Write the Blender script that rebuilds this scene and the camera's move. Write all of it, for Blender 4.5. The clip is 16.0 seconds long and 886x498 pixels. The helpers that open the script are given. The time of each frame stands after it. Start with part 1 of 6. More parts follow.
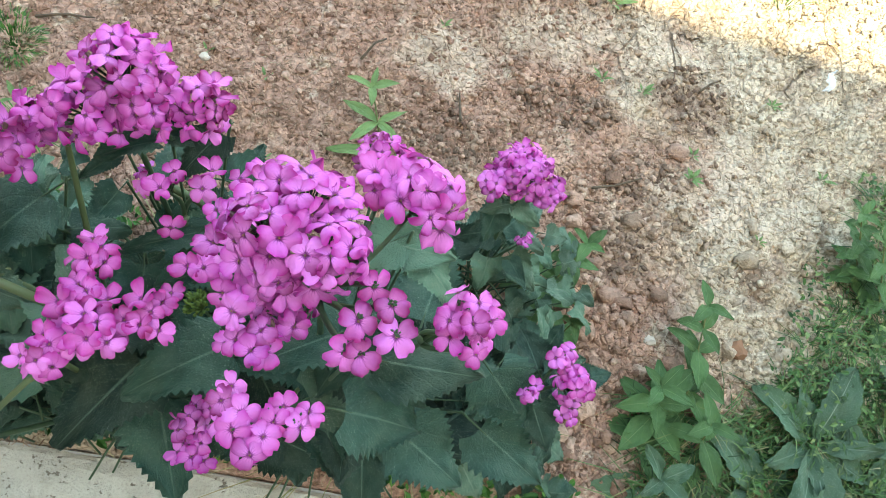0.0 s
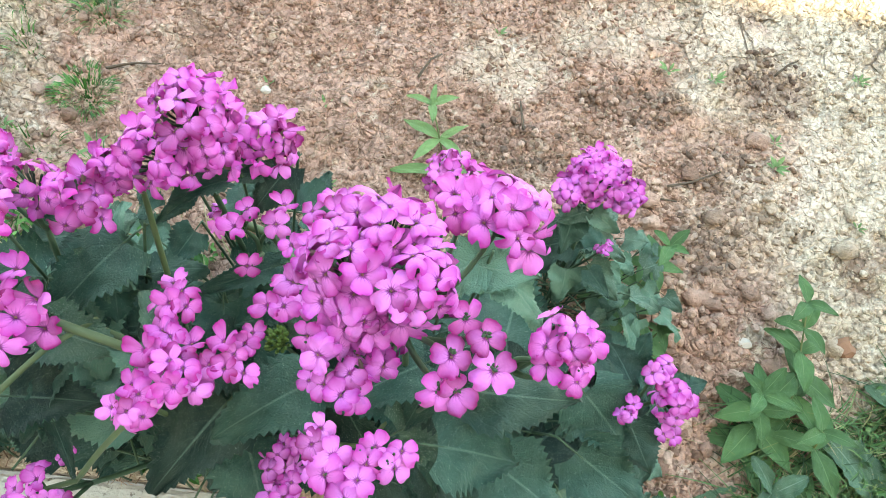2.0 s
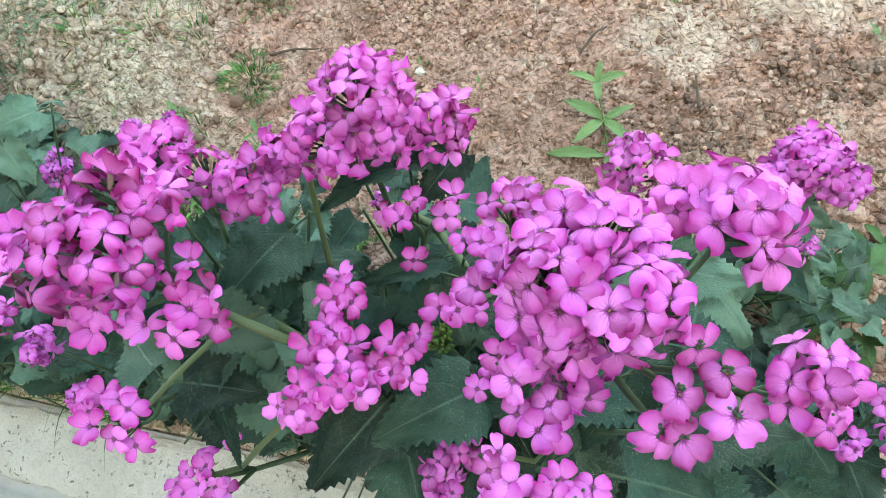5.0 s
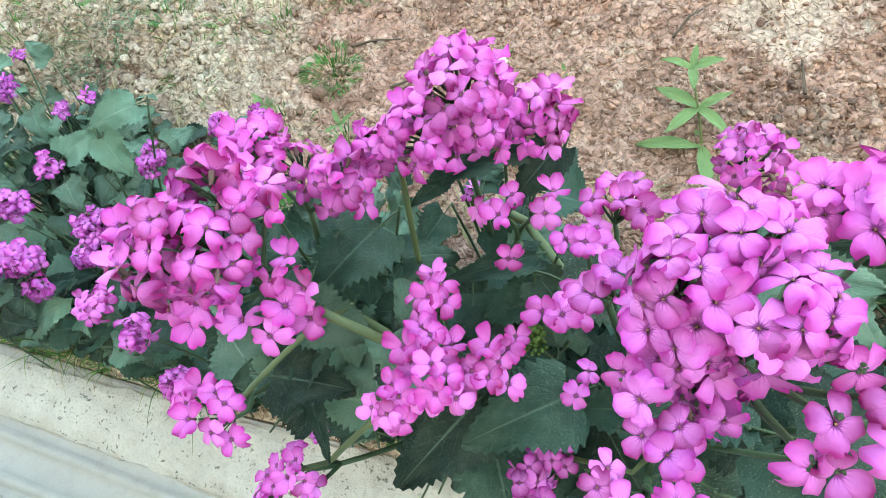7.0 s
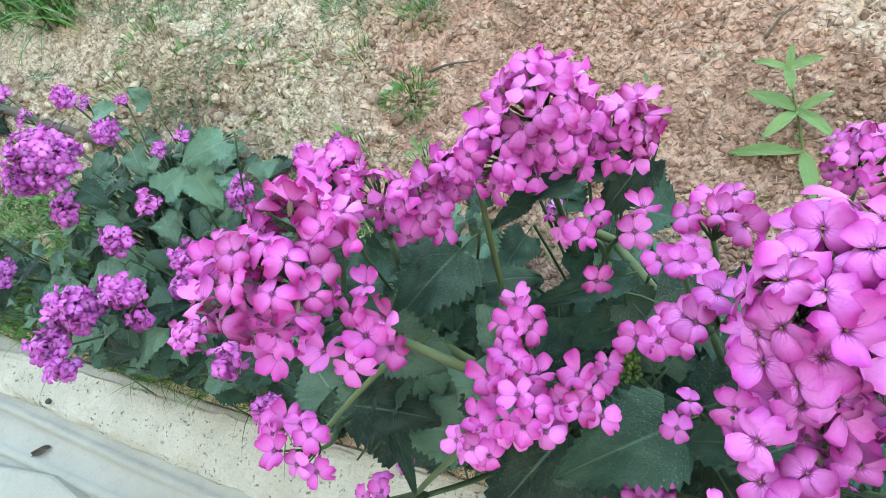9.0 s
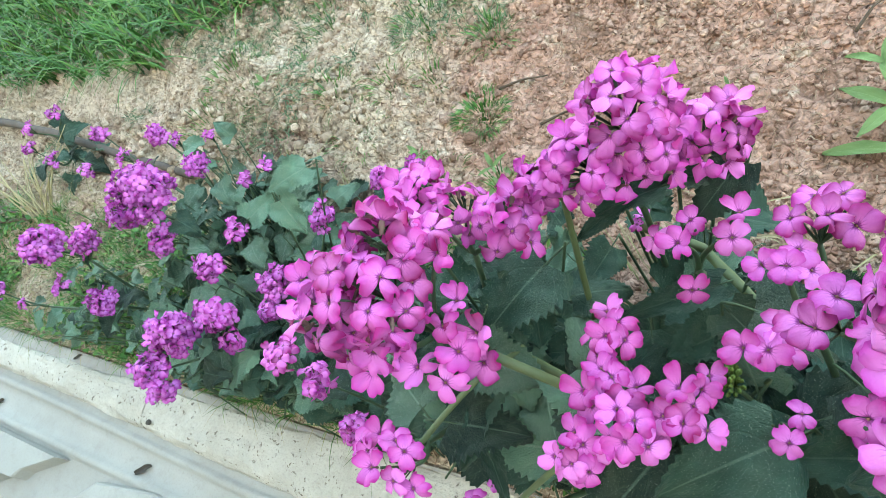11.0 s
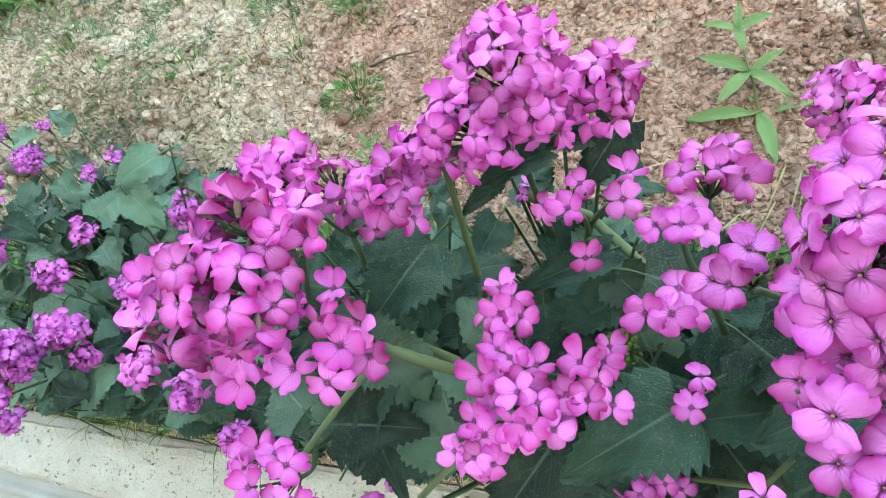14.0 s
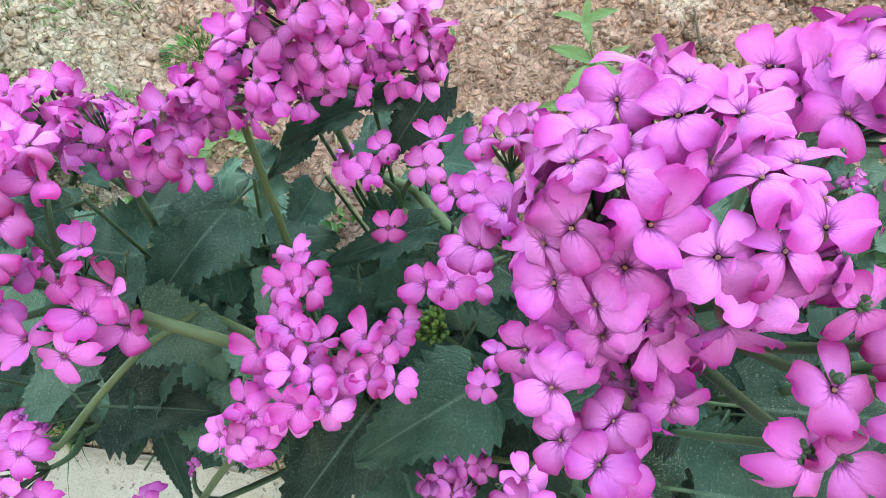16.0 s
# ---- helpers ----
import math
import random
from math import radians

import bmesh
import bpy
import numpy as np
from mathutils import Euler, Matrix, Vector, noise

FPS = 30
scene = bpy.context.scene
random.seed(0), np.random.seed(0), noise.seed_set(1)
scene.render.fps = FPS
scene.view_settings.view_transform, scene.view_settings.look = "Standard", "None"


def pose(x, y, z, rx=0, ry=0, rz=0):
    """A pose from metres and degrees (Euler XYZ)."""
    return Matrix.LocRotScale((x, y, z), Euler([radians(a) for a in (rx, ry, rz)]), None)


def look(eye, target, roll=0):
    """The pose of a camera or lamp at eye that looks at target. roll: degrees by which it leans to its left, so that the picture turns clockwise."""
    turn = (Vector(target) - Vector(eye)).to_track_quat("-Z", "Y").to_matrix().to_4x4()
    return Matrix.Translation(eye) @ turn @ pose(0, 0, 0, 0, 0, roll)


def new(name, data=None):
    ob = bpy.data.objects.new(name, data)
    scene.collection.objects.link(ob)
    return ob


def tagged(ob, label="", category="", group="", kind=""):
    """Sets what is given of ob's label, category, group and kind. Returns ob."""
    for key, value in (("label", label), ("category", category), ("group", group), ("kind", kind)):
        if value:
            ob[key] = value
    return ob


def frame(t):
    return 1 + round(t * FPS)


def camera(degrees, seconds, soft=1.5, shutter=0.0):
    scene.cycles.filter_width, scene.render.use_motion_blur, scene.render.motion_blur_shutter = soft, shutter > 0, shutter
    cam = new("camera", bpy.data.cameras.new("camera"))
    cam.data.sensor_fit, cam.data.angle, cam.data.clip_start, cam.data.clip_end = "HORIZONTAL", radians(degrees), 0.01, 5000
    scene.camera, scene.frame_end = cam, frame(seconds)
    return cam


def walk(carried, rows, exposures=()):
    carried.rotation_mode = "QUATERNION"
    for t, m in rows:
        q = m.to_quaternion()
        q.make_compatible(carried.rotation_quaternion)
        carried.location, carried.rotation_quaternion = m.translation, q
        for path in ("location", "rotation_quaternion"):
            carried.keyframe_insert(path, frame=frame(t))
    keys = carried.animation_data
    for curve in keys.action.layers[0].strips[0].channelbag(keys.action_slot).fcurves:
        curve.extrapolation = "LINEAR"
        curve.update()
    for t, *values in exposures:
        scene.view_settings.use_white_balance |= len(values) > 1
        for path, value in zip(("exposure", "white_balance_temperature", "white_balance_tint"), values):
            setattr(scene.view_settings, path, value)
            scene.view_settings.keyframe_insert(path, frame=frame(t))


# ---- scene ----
cam = camera(69.39, 16.0, 0.4)
# seconds, eye in metres, Euler turn in degrees
PATH = [
    (0, -0.0001, -0.0001, 0.9482, 26.04, -12.09, 8.25),
    (0.5, -0.0008, 0.007, 0.9444, 27.15, -9.54, 7.36),
    (1, -0.0041, 0.0042, 0.9415, 26.61, -7.1, 7.5),
    (1.5, -0.0081, 0.0137, 0.9326, 26.89, -5.82, 7.73),
    (2, -0.0106, 0.0144, 0.9299, 27.24, -5.06, 6.97),
    (2.5, -0.0163, 0.015, 0.9257, 26.16, -3.46, 6.48),
    (3, -0.0209, 0.0211, 0.9133, 25.21, -2.2, 7.89),
    (3.5, -0.0251, 0.027, 0.9123, 25.18, -1.8, 9.19),
    (4, -0.0305, 0.0329, 0.904, 24.59, 0.14, 11.09),
    (4.5, -0.0356, 0.04, 0.8952, 24.96, 2.8, 12.23),
    (4.7, -0.0382, 0.0384, 0.8931, 25.44, 3.75, 12.83),
    (6.8, -0.0577, 0.0443, 0.8828, 25.51, 9.96, 16.53),
    (7, -0.0614, 0.0448, 0.8809, 25.21, 10.34, 16.96),
    (7.5, -0.065, 0.0454, 0.8768, 25.36, 13.48, 17.56),
    (8, -0.0663, 0.0446, 0.8826, 27.33, 13.47, 16.58),
    (8.5, -0.0671, 0.0463, 0.8796, 27.4, 15.76, 17.37),
    (9, -0.0654, 0.0518, 0.8702, 27.46, 17.76, 18.67),
    (9.5, -0.0693, 0.0584, 0.8699, 27.97, 19.88, 19.11),
    (10, -0.0705, 0.0585, 0.8719, 28.07, 21.82, 18.96),
    (10.2, -0.0713, 0.0462, 0.8735, 28.98, 22.16, 19.23),
    (12.3, -0.0757, 0.0558, 0.8719, 29.15, 27.58, 20.86),
    (12.5, -0.077, 0.0584, 0.8618, 28.74, 27.94, 20.36),
    (13, -0.0819, 0.0545, 0.8556, 27.31, 25.37, 17.28),
    (13.5, -0.0852, 0.0556, 0.8457, 26.48, 20.45, 13.5),
    (14, -0.0872, 0.057, 0.8392, 25.43, 16.9, 11.3),
    (14.5, -0.0889, 0.0575, 0.8276, 23.87, 13.65, 10.26),
    (15, -0.0852, 0.0511, 0.8289, 23.85, 12.53, 12.29),
    (15.5, -0.0752, 0.0534, 0.8183, 24.16, 8.37, 11.28),
    (16, -0.0546, 0.0651, 0.8046, 23.77, 5.96, 9),
]
# seconds, stops, kelvin, tint
EXPOSURE = [(0.0, 2.93, 9600, -7), (1.0, 3.07, 9600, -7), (2.0, 3.3, 9600, -7), (4.7, 3.12, 9600, -7), (7.0, 3.32, 9600, -7), (8.0, 3.3, 9600, -7), (9.0, 3.2, 9600, -7), (16.0, 3.26, 9600, -7)]
walk(cam, [(t, pose(x, y, z, rx, ry, rz)) for t, x, y, z, rx, ry, rz in PATH], EXPOSURE)

# ---------------------------------------------------------------- light
SUN_ELEVATION, SUN_AZIMUTH = 56.0, 172.0
world = bpy.data.worlds.new("world")
scene.world = world
world.use_nodes = True
wn = world.node_tree.nodes
sky = wn.new("ShaderNodeTexSky")
sky.sky_type = "NISHITA"
sky.sun_disc = False
sky.sun_elevation = radians(SUN_ELEVATION)
sky.sun_rotation = radians(SUN_AZIMUTH)
wn["Background"].inputs["Strength"].default_value = 0.15
world.node_tree.links.new(sky.outputs[0], wn["Background"].inputs["Color"])
sun_data = bpy.data.lights.new("sun", "SUN")
sun_data.energy, sun_data.angle, sun_data.color = 2.0, radians(0.6), (1.0, 0.97, 0.92)
sun = new("sun", sun_data)
sa, se = radians(SUN_AZIMUTH), radians(SUN_ELEVATION)
sun_from = Vector((math.sin(sa) * math.cos(se), math.cos(sa) * math.cos(se), math.sin(se)))
sun.matrix_world = look(sun_from * 10, (0, 0, 0))

rnd = random.Random(11)


# ---------------------------------------------------------------- materials
def mat(name):
    m = bpy.data.materials.new(name)
    m.use_nodes = True
    nt = m.node_tree
    return m, nt, nt.nodes["Principled BSDF"]


def node(nt, kind, **values):
    n = nt.nodes.new(kind)
    for key, v in values.items():
        n.inputs[key].default_value = v
    return n


def noise_tex(nt, vec, scale, detail=4.0, rough=0.55):
    n = node(nt, "ShaderNodeTexNoise", Scale=scale, Detail=detail, Roughness=rough)
    nt.links.new(vec, n.inputs["Vector"])
    return n.outputs["Fac"]


def ramp(nt, fac, stops):
    n = nt.nodes.new("ShaderNodeValToRGB")
    while len(n.color_ramp.elements) < len(stops):
        n.color_ramp.elements.new(0.5)
    for e, (p, c) in zip(n.color_ramp.elements, stops):
        e.position = p
        e.color = (*c, 1) if len(c) == 3 else c
    nt.links.new(fac, n.inputs["Fac"])
    return n.outputs["Color"]


def grey(v):
    return (v, v, v)


def mix(nt, fac, a, b, blend="MIX"):
    n = nt.nodes.new("ShaderNodeMix")
    n.data_type = "RGBA"
    n.blend_type = blend
    for value, slot in ((fac, 0), (a, 6), (b, 7)):
        if isinstance(value, (int, float)):
            n.inputs[slot].default_value = value
        elif isinstance(value, tuple):
            n.inputs[slot].default_value = (*value, 1)
        else:
            nt.links.new(value, n.inputs[slot])
    return n.outputs[2]


def calc(nt, op, a, b=0.0):
    n = nt.nodes.new("ShaderNodeMath")
    n.operation = op
    for i, v in enumerate((a, b)):
        if isinstance(v, (int, float)):
            n.inputs[i].default_value = v
        else:
            nt.links.new(v, n.inputs[i])
    return n.outputs[0]


def bump(nt, bsdf, height, strength, distance):
    n = node(nt, "ShaderNodeBump", Strength=strength, Distance=distance)
    nt.links.new(height, n.inputs["Height"])
    nt.links.new(n.outputs[0], bsdf.inputs["Normal"])


def place_vec(nt):
    return nt.nodes.new("ShaderNodeNewGeometry").outputs["Position"]


def local_vec(nt):
    return nt.nodes.new("ShaderNodeTexCoord").outputs["Object"]


def uv_parts(nt):
    uv = nt.nodes.new("ShaderNodeUVMap")
    s = nt.nodes.new("ShaderNodeSeparateXYZ")
    nt.links.new(uv.outputs[0], s.inputs[0])
    return uv.outputs[0], s.outputs[0], s.outputs[1]


def see_through(nt, bsdf, color, share):
    """Leaf-like sheets let some light through."""
    tr = nt.nodes.new("ShaderNodeBsdfTranslucent")
    if isinstance(color, tuple):
        tr.inputs["Color"].default_value = (*color, 1)
    else:
        nt.links.new(color, tr.inputs["Color"])
    ms = node(nt, "ShaderNodeMixShader", Fac=share)
    nt.links.new(bsdf.outputs[0], ms.inputs[1])
    nt.links.new(tr.outputs[0], ms.inputs[2])
    nt.links.new(ms.outputs[0], nt.nodes["Material Output"].inputs["Surface"])


def petal_material():
    m, nt, b = mat("petal")
    info = nt.nodes.new("ShaderNodeObjectInfo")
    sep = nt.nodes.new("ShaderNodeSeparateColor")
    nt.links.new(info.outputs["Color"], sep.inputs[0])
    uv, u, v = uv_parts(nt)
    geo = nt.nodes.new("ShaderNodeNewGeometry")
    each = calc(nt, "FRACT", calc(nt, "ADD", info.outputs["Random"], calc(nt, "MULTIPLY", geo.outputs["Random Per Island"], 0.3)))
    pink = ramp(nt, each, [(0, (0.24, 0.004, 0.09)), (0.16, (0.36, 0.010, 0.17)), (0.34, (0.50, 0.028, 0.30)), (0.7, (0.62, 0.068, 0.45)), (1, (0.80, 0.23, 0.70))])
    violet = ramp(nt, each, [(0, (0.22, 0.014, 0.22)), (0.6, (0.45, 0.050, 0.42)), (1, (0.59, 0.13, 0.56))])
    base = mix(nt, sep.outputs[0], pink, violet)
    # paler blade, deeper rim
    across = calc(nt, "ABSOLUTE", calc(nt, "SUBTRACT", u, 0.5))
    pale = mix(nt, ramp(nt, v, [(0.18, grey(0.72)), (0.5, grey(0.48)), (0.85, grey(0.15)), (1.0, grey(0.0))]), base, mix(nt, sep.outputs[0], (0.86, 0.27, 0.77), (0.81, 0.32, 0.83)))
    pale = mix(nt, calc(nt, "MULTIPLY", noise_tex(nt, uv, 3.5, 4.0), 0.3), pale, base)
    rim = calc(nt, "MAXIMUM", ramp(nt, v, [(0.78, grey(0.0)), (1.0, grey(0.6))]), ramp(nt, across, [(0.34, grey(0.0)), (0.5, grey(0.45))]))
    pale = mix(nt, rim, pale, mix(nt, 1.0, base, (0.90, 0.45, 0.74), "MULTIPLY"))
    # veins that fan out from the claw
    off = calc(nt, "SUBTRACT", u, 0.5)
    fan = calc(nt, "SINE", calc(nt, "ADD", calc(nt, "MULTIPLY", off, 14.0), calc(nt, "MULTIPLY", noise_tex(nt, uv, 6.0), 1.5)))
    line = calc(nt, "MULTIPLY", calc(nt, "POWER", calc(nt, "ABSOLUTE", fan), 10.0), ramp(nt, v, [(0.10, grey(0.85)), (0.24, grey(0.3)), (0.38, grey(0.0))]))
    veined = mix(nt, line, pale, (0.26, 0.010, 0.22))
    claw = mix(nt, ramp(nt, v, [(0.05, grey(0.8)), (0.14, grey(0.0))]), veined, (0.20, 0.02, 0.16))
    nt.links.new(claw, b.inputs["Base Color"])
    b.inputs["Roughness"].default_value = 0.5
    b.inputs["Specular IOR Level"].default_value = 0.22
    bump(nt, b, noise_tex(nt, uv, 5.0, 4.0), 0.45, 0.0012)
    see_through(nt, b, claw, 0.14)
    return m


def leaf_material(name, dark, light, vein, dust=0.5, thru=0.12, low=0.45):
    m, nt, b = mat(name)
    uv, u, v = uv_parts(nt)
    info = nt.nodes.new("ShaderNodeObjectInfo")
    across = calc(nt, "ABSOLUTE", calc(nt, "SUBTRACT", u, 0.5))
    body = mix(nt, noise_tex(nt, uv, 5.0), dark, light)
    body = mix(nt, calc(nt, "MULTIPLY", info.outputs["Random"], 0.6), body, light)
    shade = calc(nt, "FRACT", calc(nt, "MULTIPLY", info.outputs["Random"], 7.3))
    body = mix(nt, 1.0, body, ramp(nt, shade, [(0.0, grey(low)), (0.7, grey(0.95)), (1.0, grey(1.0))]), "MULTIPLY")
    side = calc(nt, "FRACT", calc(nt, "ADD", calc(nt, "SUBTRACT", calc(nt, "MULTIPLY", v, 5.0), calc(nt, "MULTIPLY", across, 5.0)), calc(nt, "MULTIPLY", noise_tex(nt, uv, 4.0, 2.0), 0.9)))
    side = calc(nt, "ABSOLUTE", calc(nt, "SUBTRACT", side, 0.5))
    sidevein = ramp(nt, side, [(0.0, grey(0.30)), (0.05, grey(0.0))])
    mid = ramp(nt, across, [(0.008, grey(0.9)), (0.022, grey(0.0))])
    veins = calc(nt, "MAXIMUM", mid, sidevein)
    body = mix(nt, calc(nt, "MULTIPLY", veins, 0.55), body, vein)
    fine = noise_tex(nt, uv, 38.0, 5.0, 0.6)
    if dust:
        speck = ramp(nt, noise_tex(nt, uv, 70.0, 2.0), [(0.68 - 0.09 * dust, grey(0.0)), (0.75 - 0.09 * dust, grey(min(1, 1.1 * dust)))])
        body = mix(nt, speck, body, (0.38, 0.45, 0.38))
        film = ramp(nt, noise_tex(nt, uv, 3.0, 3.0), [(0.38, grey(0.0)), (0.72, grey(0.22 * dust))])
        body = mix(nt, film, body, (0.22, 0.28, 0.20))
    nt.links.new(body, b.inputs["Base Color"])
    b.inputs["Roughness"].default_value = 0.42
    b.inputs["Specular IOR Level"].default_value = 0.24
    h = calc(nt, "ADD", calc(nt, "MULTIPLY", ramp(nt, side, [(0.0, grey(0.0)), (0.12, grey(1.0))]), 0.10), calc(nt, "MULTIPLY", fine, 0.45))
    bump(nt, b, h, 0.9, 0.004)
    see_through(nt, b, light, thru)
    return m


def stem_material(name, a, c):
    m, nt, b = mat(name)
    pos = place_vec(nt)
    col = mix(nt, noise_tex(nt, pos, 60.0), a, c)
    nt.links.new(col, b.inputs["Base Color"])
    b.inputs["Roughness"].default_value = 0.6
    bump(nt, b, noise_tex(nt, pos, 900.0, 2.0), 0.35, 0.0006)
    return m


# patches of the bed: centre, half length across, half length back
SILT = ((0.076, 0.75, 0.075, 0.055), (0.222, 0.82, 0.08, 0.045), (0.37, 0.855, 0.16, 0.05), (0.37, 0.768, 0.045, 0.04), (0.59, 0.64, 0.12, 0.09), (0.62, 0.84, 0.11, 0.06), (-0.98, 0.76, 0.13, 0.07), (-1.55, 0.66, 0.28, 0.07))
MOIST = ((0.096, 0.61, 0.075, 0.045), (0.42, 0.63, 0.06, 0.04), (0.49, 0.784, 0.065, 0.055), (0.387, 0.50, 0.05, 0.045), (0.267, 0.715, 0.08, 0.035), (-0.97, 0.54, 0.12, 0.04))


def spots(nt, pos, patches):
    """How far a point lies inside the ragged patches."""
    wob = node(nt, "ShaderNodeTexNoise", Scale=14.0, Detail=4.0)
    nt.links.new(pos, wob.inputs["Vector"])
    sep = nt.nodes.new("ShaderNodeSeparateXYZ")
    nt.links.new(pos, sep.inputs[0])
    out = None
    for x, y, rx, ry in patches:
        dx = calc(nt, "DIVIDE", calc(nt, "SUBTRACT", sep.outputs[0], x), rx)
        dy = calc(nt, "DIVIDE", calc(nt, "SUBTRACT", sep.outputs[1], y), ry)
        r = calc(nt, "ADD", calc(nt, "MULTIPLY", dx, dx), calc(nt, "MULTIPLY", dy, dy))
        out = r if out is None else calc(nt, "MINIMUM", out, r)
    out = calc(nt, "ADD", calc(nt, "MULTIPLY", out, 0.25), calc(nt, "MULTIPLY", calc(nt, "SUBTRACT", wob.outputs["Fac"], 0.5), 1.1))
    return ramp(nt, out, [(0.10, grey(1.0)), (0.45, grey(0.0))])


def soil_material():
    m, nt, b = mat("soil")
    pos = place_vec(nt)
    sep = nt.nodes.new("ShaderNodeSeparateXYZ")
    nt.links.new(pos, sep.inputs[0])
    big = noise_tex(nt, pos, 3.2, 5.0, 0.6)
    mid = noise_tex(nt, pos, 22.0, 6.0, 0.65)
    fine = noise_tex(nt, pos, 120.0, 4.0, 0.6)
    clay = ramp(nt, mid, [(0.28, (0.45, 0.345, 0.255)), (0.5, (0.68, 0.56, 0.435)), (0.75, (0.80, 0.69, 0.555))])
    loam = ramp(nt, mid, [(0.28, (0.32, 0.178, 0.135)), (0.5, (0.575, 0.352, 0.275)), (0.75, (0.75, 0.51, 0.41))])
    # a dug strip of browner loam in the middle of the bed
    d = calc(nt, "ABSOLUTE", calc(nt, "SUBTRACT", calc(nt, "ADD", sep.outputs[0], 0.08), calc(nt, "MULTIPLY", calc(nt, "MAXIMUM", calc(nt, "SUBTRACT", 0.45, sep.outputs[1]), 0.0), 0.9)))
    d = calc(nt, "ADD", d, calc(nt, "MULTIPLY", calc(nt, "SUBTRACT", big, 0.5), 0.8))
    dug = ramp(nt, d, [(0.45, grey(1.0)), (0.64, grey(0.0))])
    dug = calc(nt, "MULTIPLY", dug, ramp(nt, calc(nt, "MULTIPLY", sep.outputs[1], 0.5), [(0.6, grey(1.0)), (0.8, grey(0.0))]))
    patch = ramp(nt, noise_tex(nt, pos, 5.5, 3.0), [(0.56, grey(0.0)), (0.68, grey(0.75))])
    bank = ramp(nt, calc(nt, "MULTIPLY", calc(nt, "ADD", sep.outputs[0], calc(nt, "MULTIPLY", big, 0.4)), -1.0), [(0.35, grey(0.0)), (0.75, grey(0.55))])
    clay = mix(nt, bank, clay, ramp(nt, mid, [(0.28, (0.34, 0.26, 0.185)), (0.5, (0.53, 0.43, 0.325)), (0.75, (0.70, 0.585, 0.455))]))
    col = mix(nt, calc(nt, "MAXIMUM", dug, patch), clay, loam)
    damp = ramp(nt, noise_tex(nt, pos, 13.0, 6.0, 0.7), [(0.52, grey(0.0)), (0.60, grey(0.55)), (0.7, grey(0.7))])
    col = mix(nt, damp, col, (0.24, 0.135, 0.098))
    chalk = ramp(nt, noise_tex(nt, pos, 17.0, 6.0, 0.75), [(0.56, grey(0.0)), (0.64, grey(0.6))])
    col = mix(nt, chalk, col, (0.74, 0.635, 0.51))
    moist = spots(nt, pos, MOIST)
    col = mix(nt, calc(nt, "MULTIPLY", moist, 0.5), col, (0.27, 0.165, 0.128))
    silt = spots(nt, pos, SILT)
    col = mix(nt, calc(nt, "MULTIPLY", silt, 0.62), col, ramp(nt, mid, [(0.3, (0.58, 0.455, 0.36)), (0.6, (0.80, 0.67, 0.545))]))
    col = mix(nt, ramp(nt, fine, [(0.38, grey(0.5)), (0.52, grey(0.0))]), col, (0.14, 0.09, 0.062))
    nt.links.new(col, b.inputs["Base Color"])
    b.inputs["Roughness"].default_value = 0.95
    b.inputs["Specular IOR Level"].default_value = 0.1
    vor = node(nt, "ShaderNodeTexVoronoi", Scale=75.0)
    vor.feature = "DISTANCE_TO_EDGE"
    warp = nt.nodes.new("ShaderNodeVectorMath")
    warp.operation = "ADD"
    wob = node(nt, "ShaderNodeTexNoise", Scale=30.0, Detail=3.0)
    nt.links.new(pos, wob.inputs["Vector"])
    sc = nt.nodes.new("ShaderNodeVectorMath")
    sc.operation = "SCALE"
    sc.inputs["Scale"].default_value = 0.010
    nt.links.new(wob.outputs["Color"], sc.inputs[0])
    nt.links.new(pos, warp.inputs[0])
    nt.links.new(sc.outputs[0], warp.inputs[1])
    nt.links.new(warp.outputs[0], vor.inputs["Vector"])
    crack = node(nt, "ShaderNodeTexVoronoi", Scale=13.0)
    crack.feature = "DISTANCE_TO_EDGE"
    nt.links.new(warp.outputs[0], crack.inputs["Vector"])
    gaping = ramp(nt, noise_tex(nt, pos, 7.0, 4.0), [(0.47, grey(0.0)), (0.58, grey(1.0))])
    dry = calc(nt, "MULTIPLY", ramp(nt, sep.outputs[1], [(0.70, grey(0.0)), (0.85, grey(1.0))]), ramp(nt, sep.outputs[0], [(0.2, grey(0.0)), (0.4, grey(1.0))]))
    gaping = calc(nt, "MULTIPLY", gaping, dry)
    # the cracks' inner shade is put into the colour, their depth into the bump
    cleft = calc(nt, "MULTIPLY", ramp(nt, crack.outputs["Distance"], [(0.008, grey(1.0)), (0.026, grey(0.0))]), gaping)
    col = mix(nt, calc(nt, "MULTIPLY", cleft, 0.75), col, (0.15, 0.095, 0.065))
    nt.links.new(col, b.inputs["Base Color"])
    crumbs = ramp(nt, vor.outputs["Distance"], [(0.0, grey(0.0)), (0.16, grey(1.0))])
    hsum = calc(nt, "ADD", calc(nt, "MULTIPLY", crumbs, 0.35), calc(nt, "ADD", mid, calc(nt, "MULTIPLY", fine, 0.6)))
    hsum = calc(nt, "SUBTRACT", hsum, calc(nt, "MULTIPLY", cleft, 1.5))
    bump(nt, b, hsum, 1.0, 0.009)
    return m


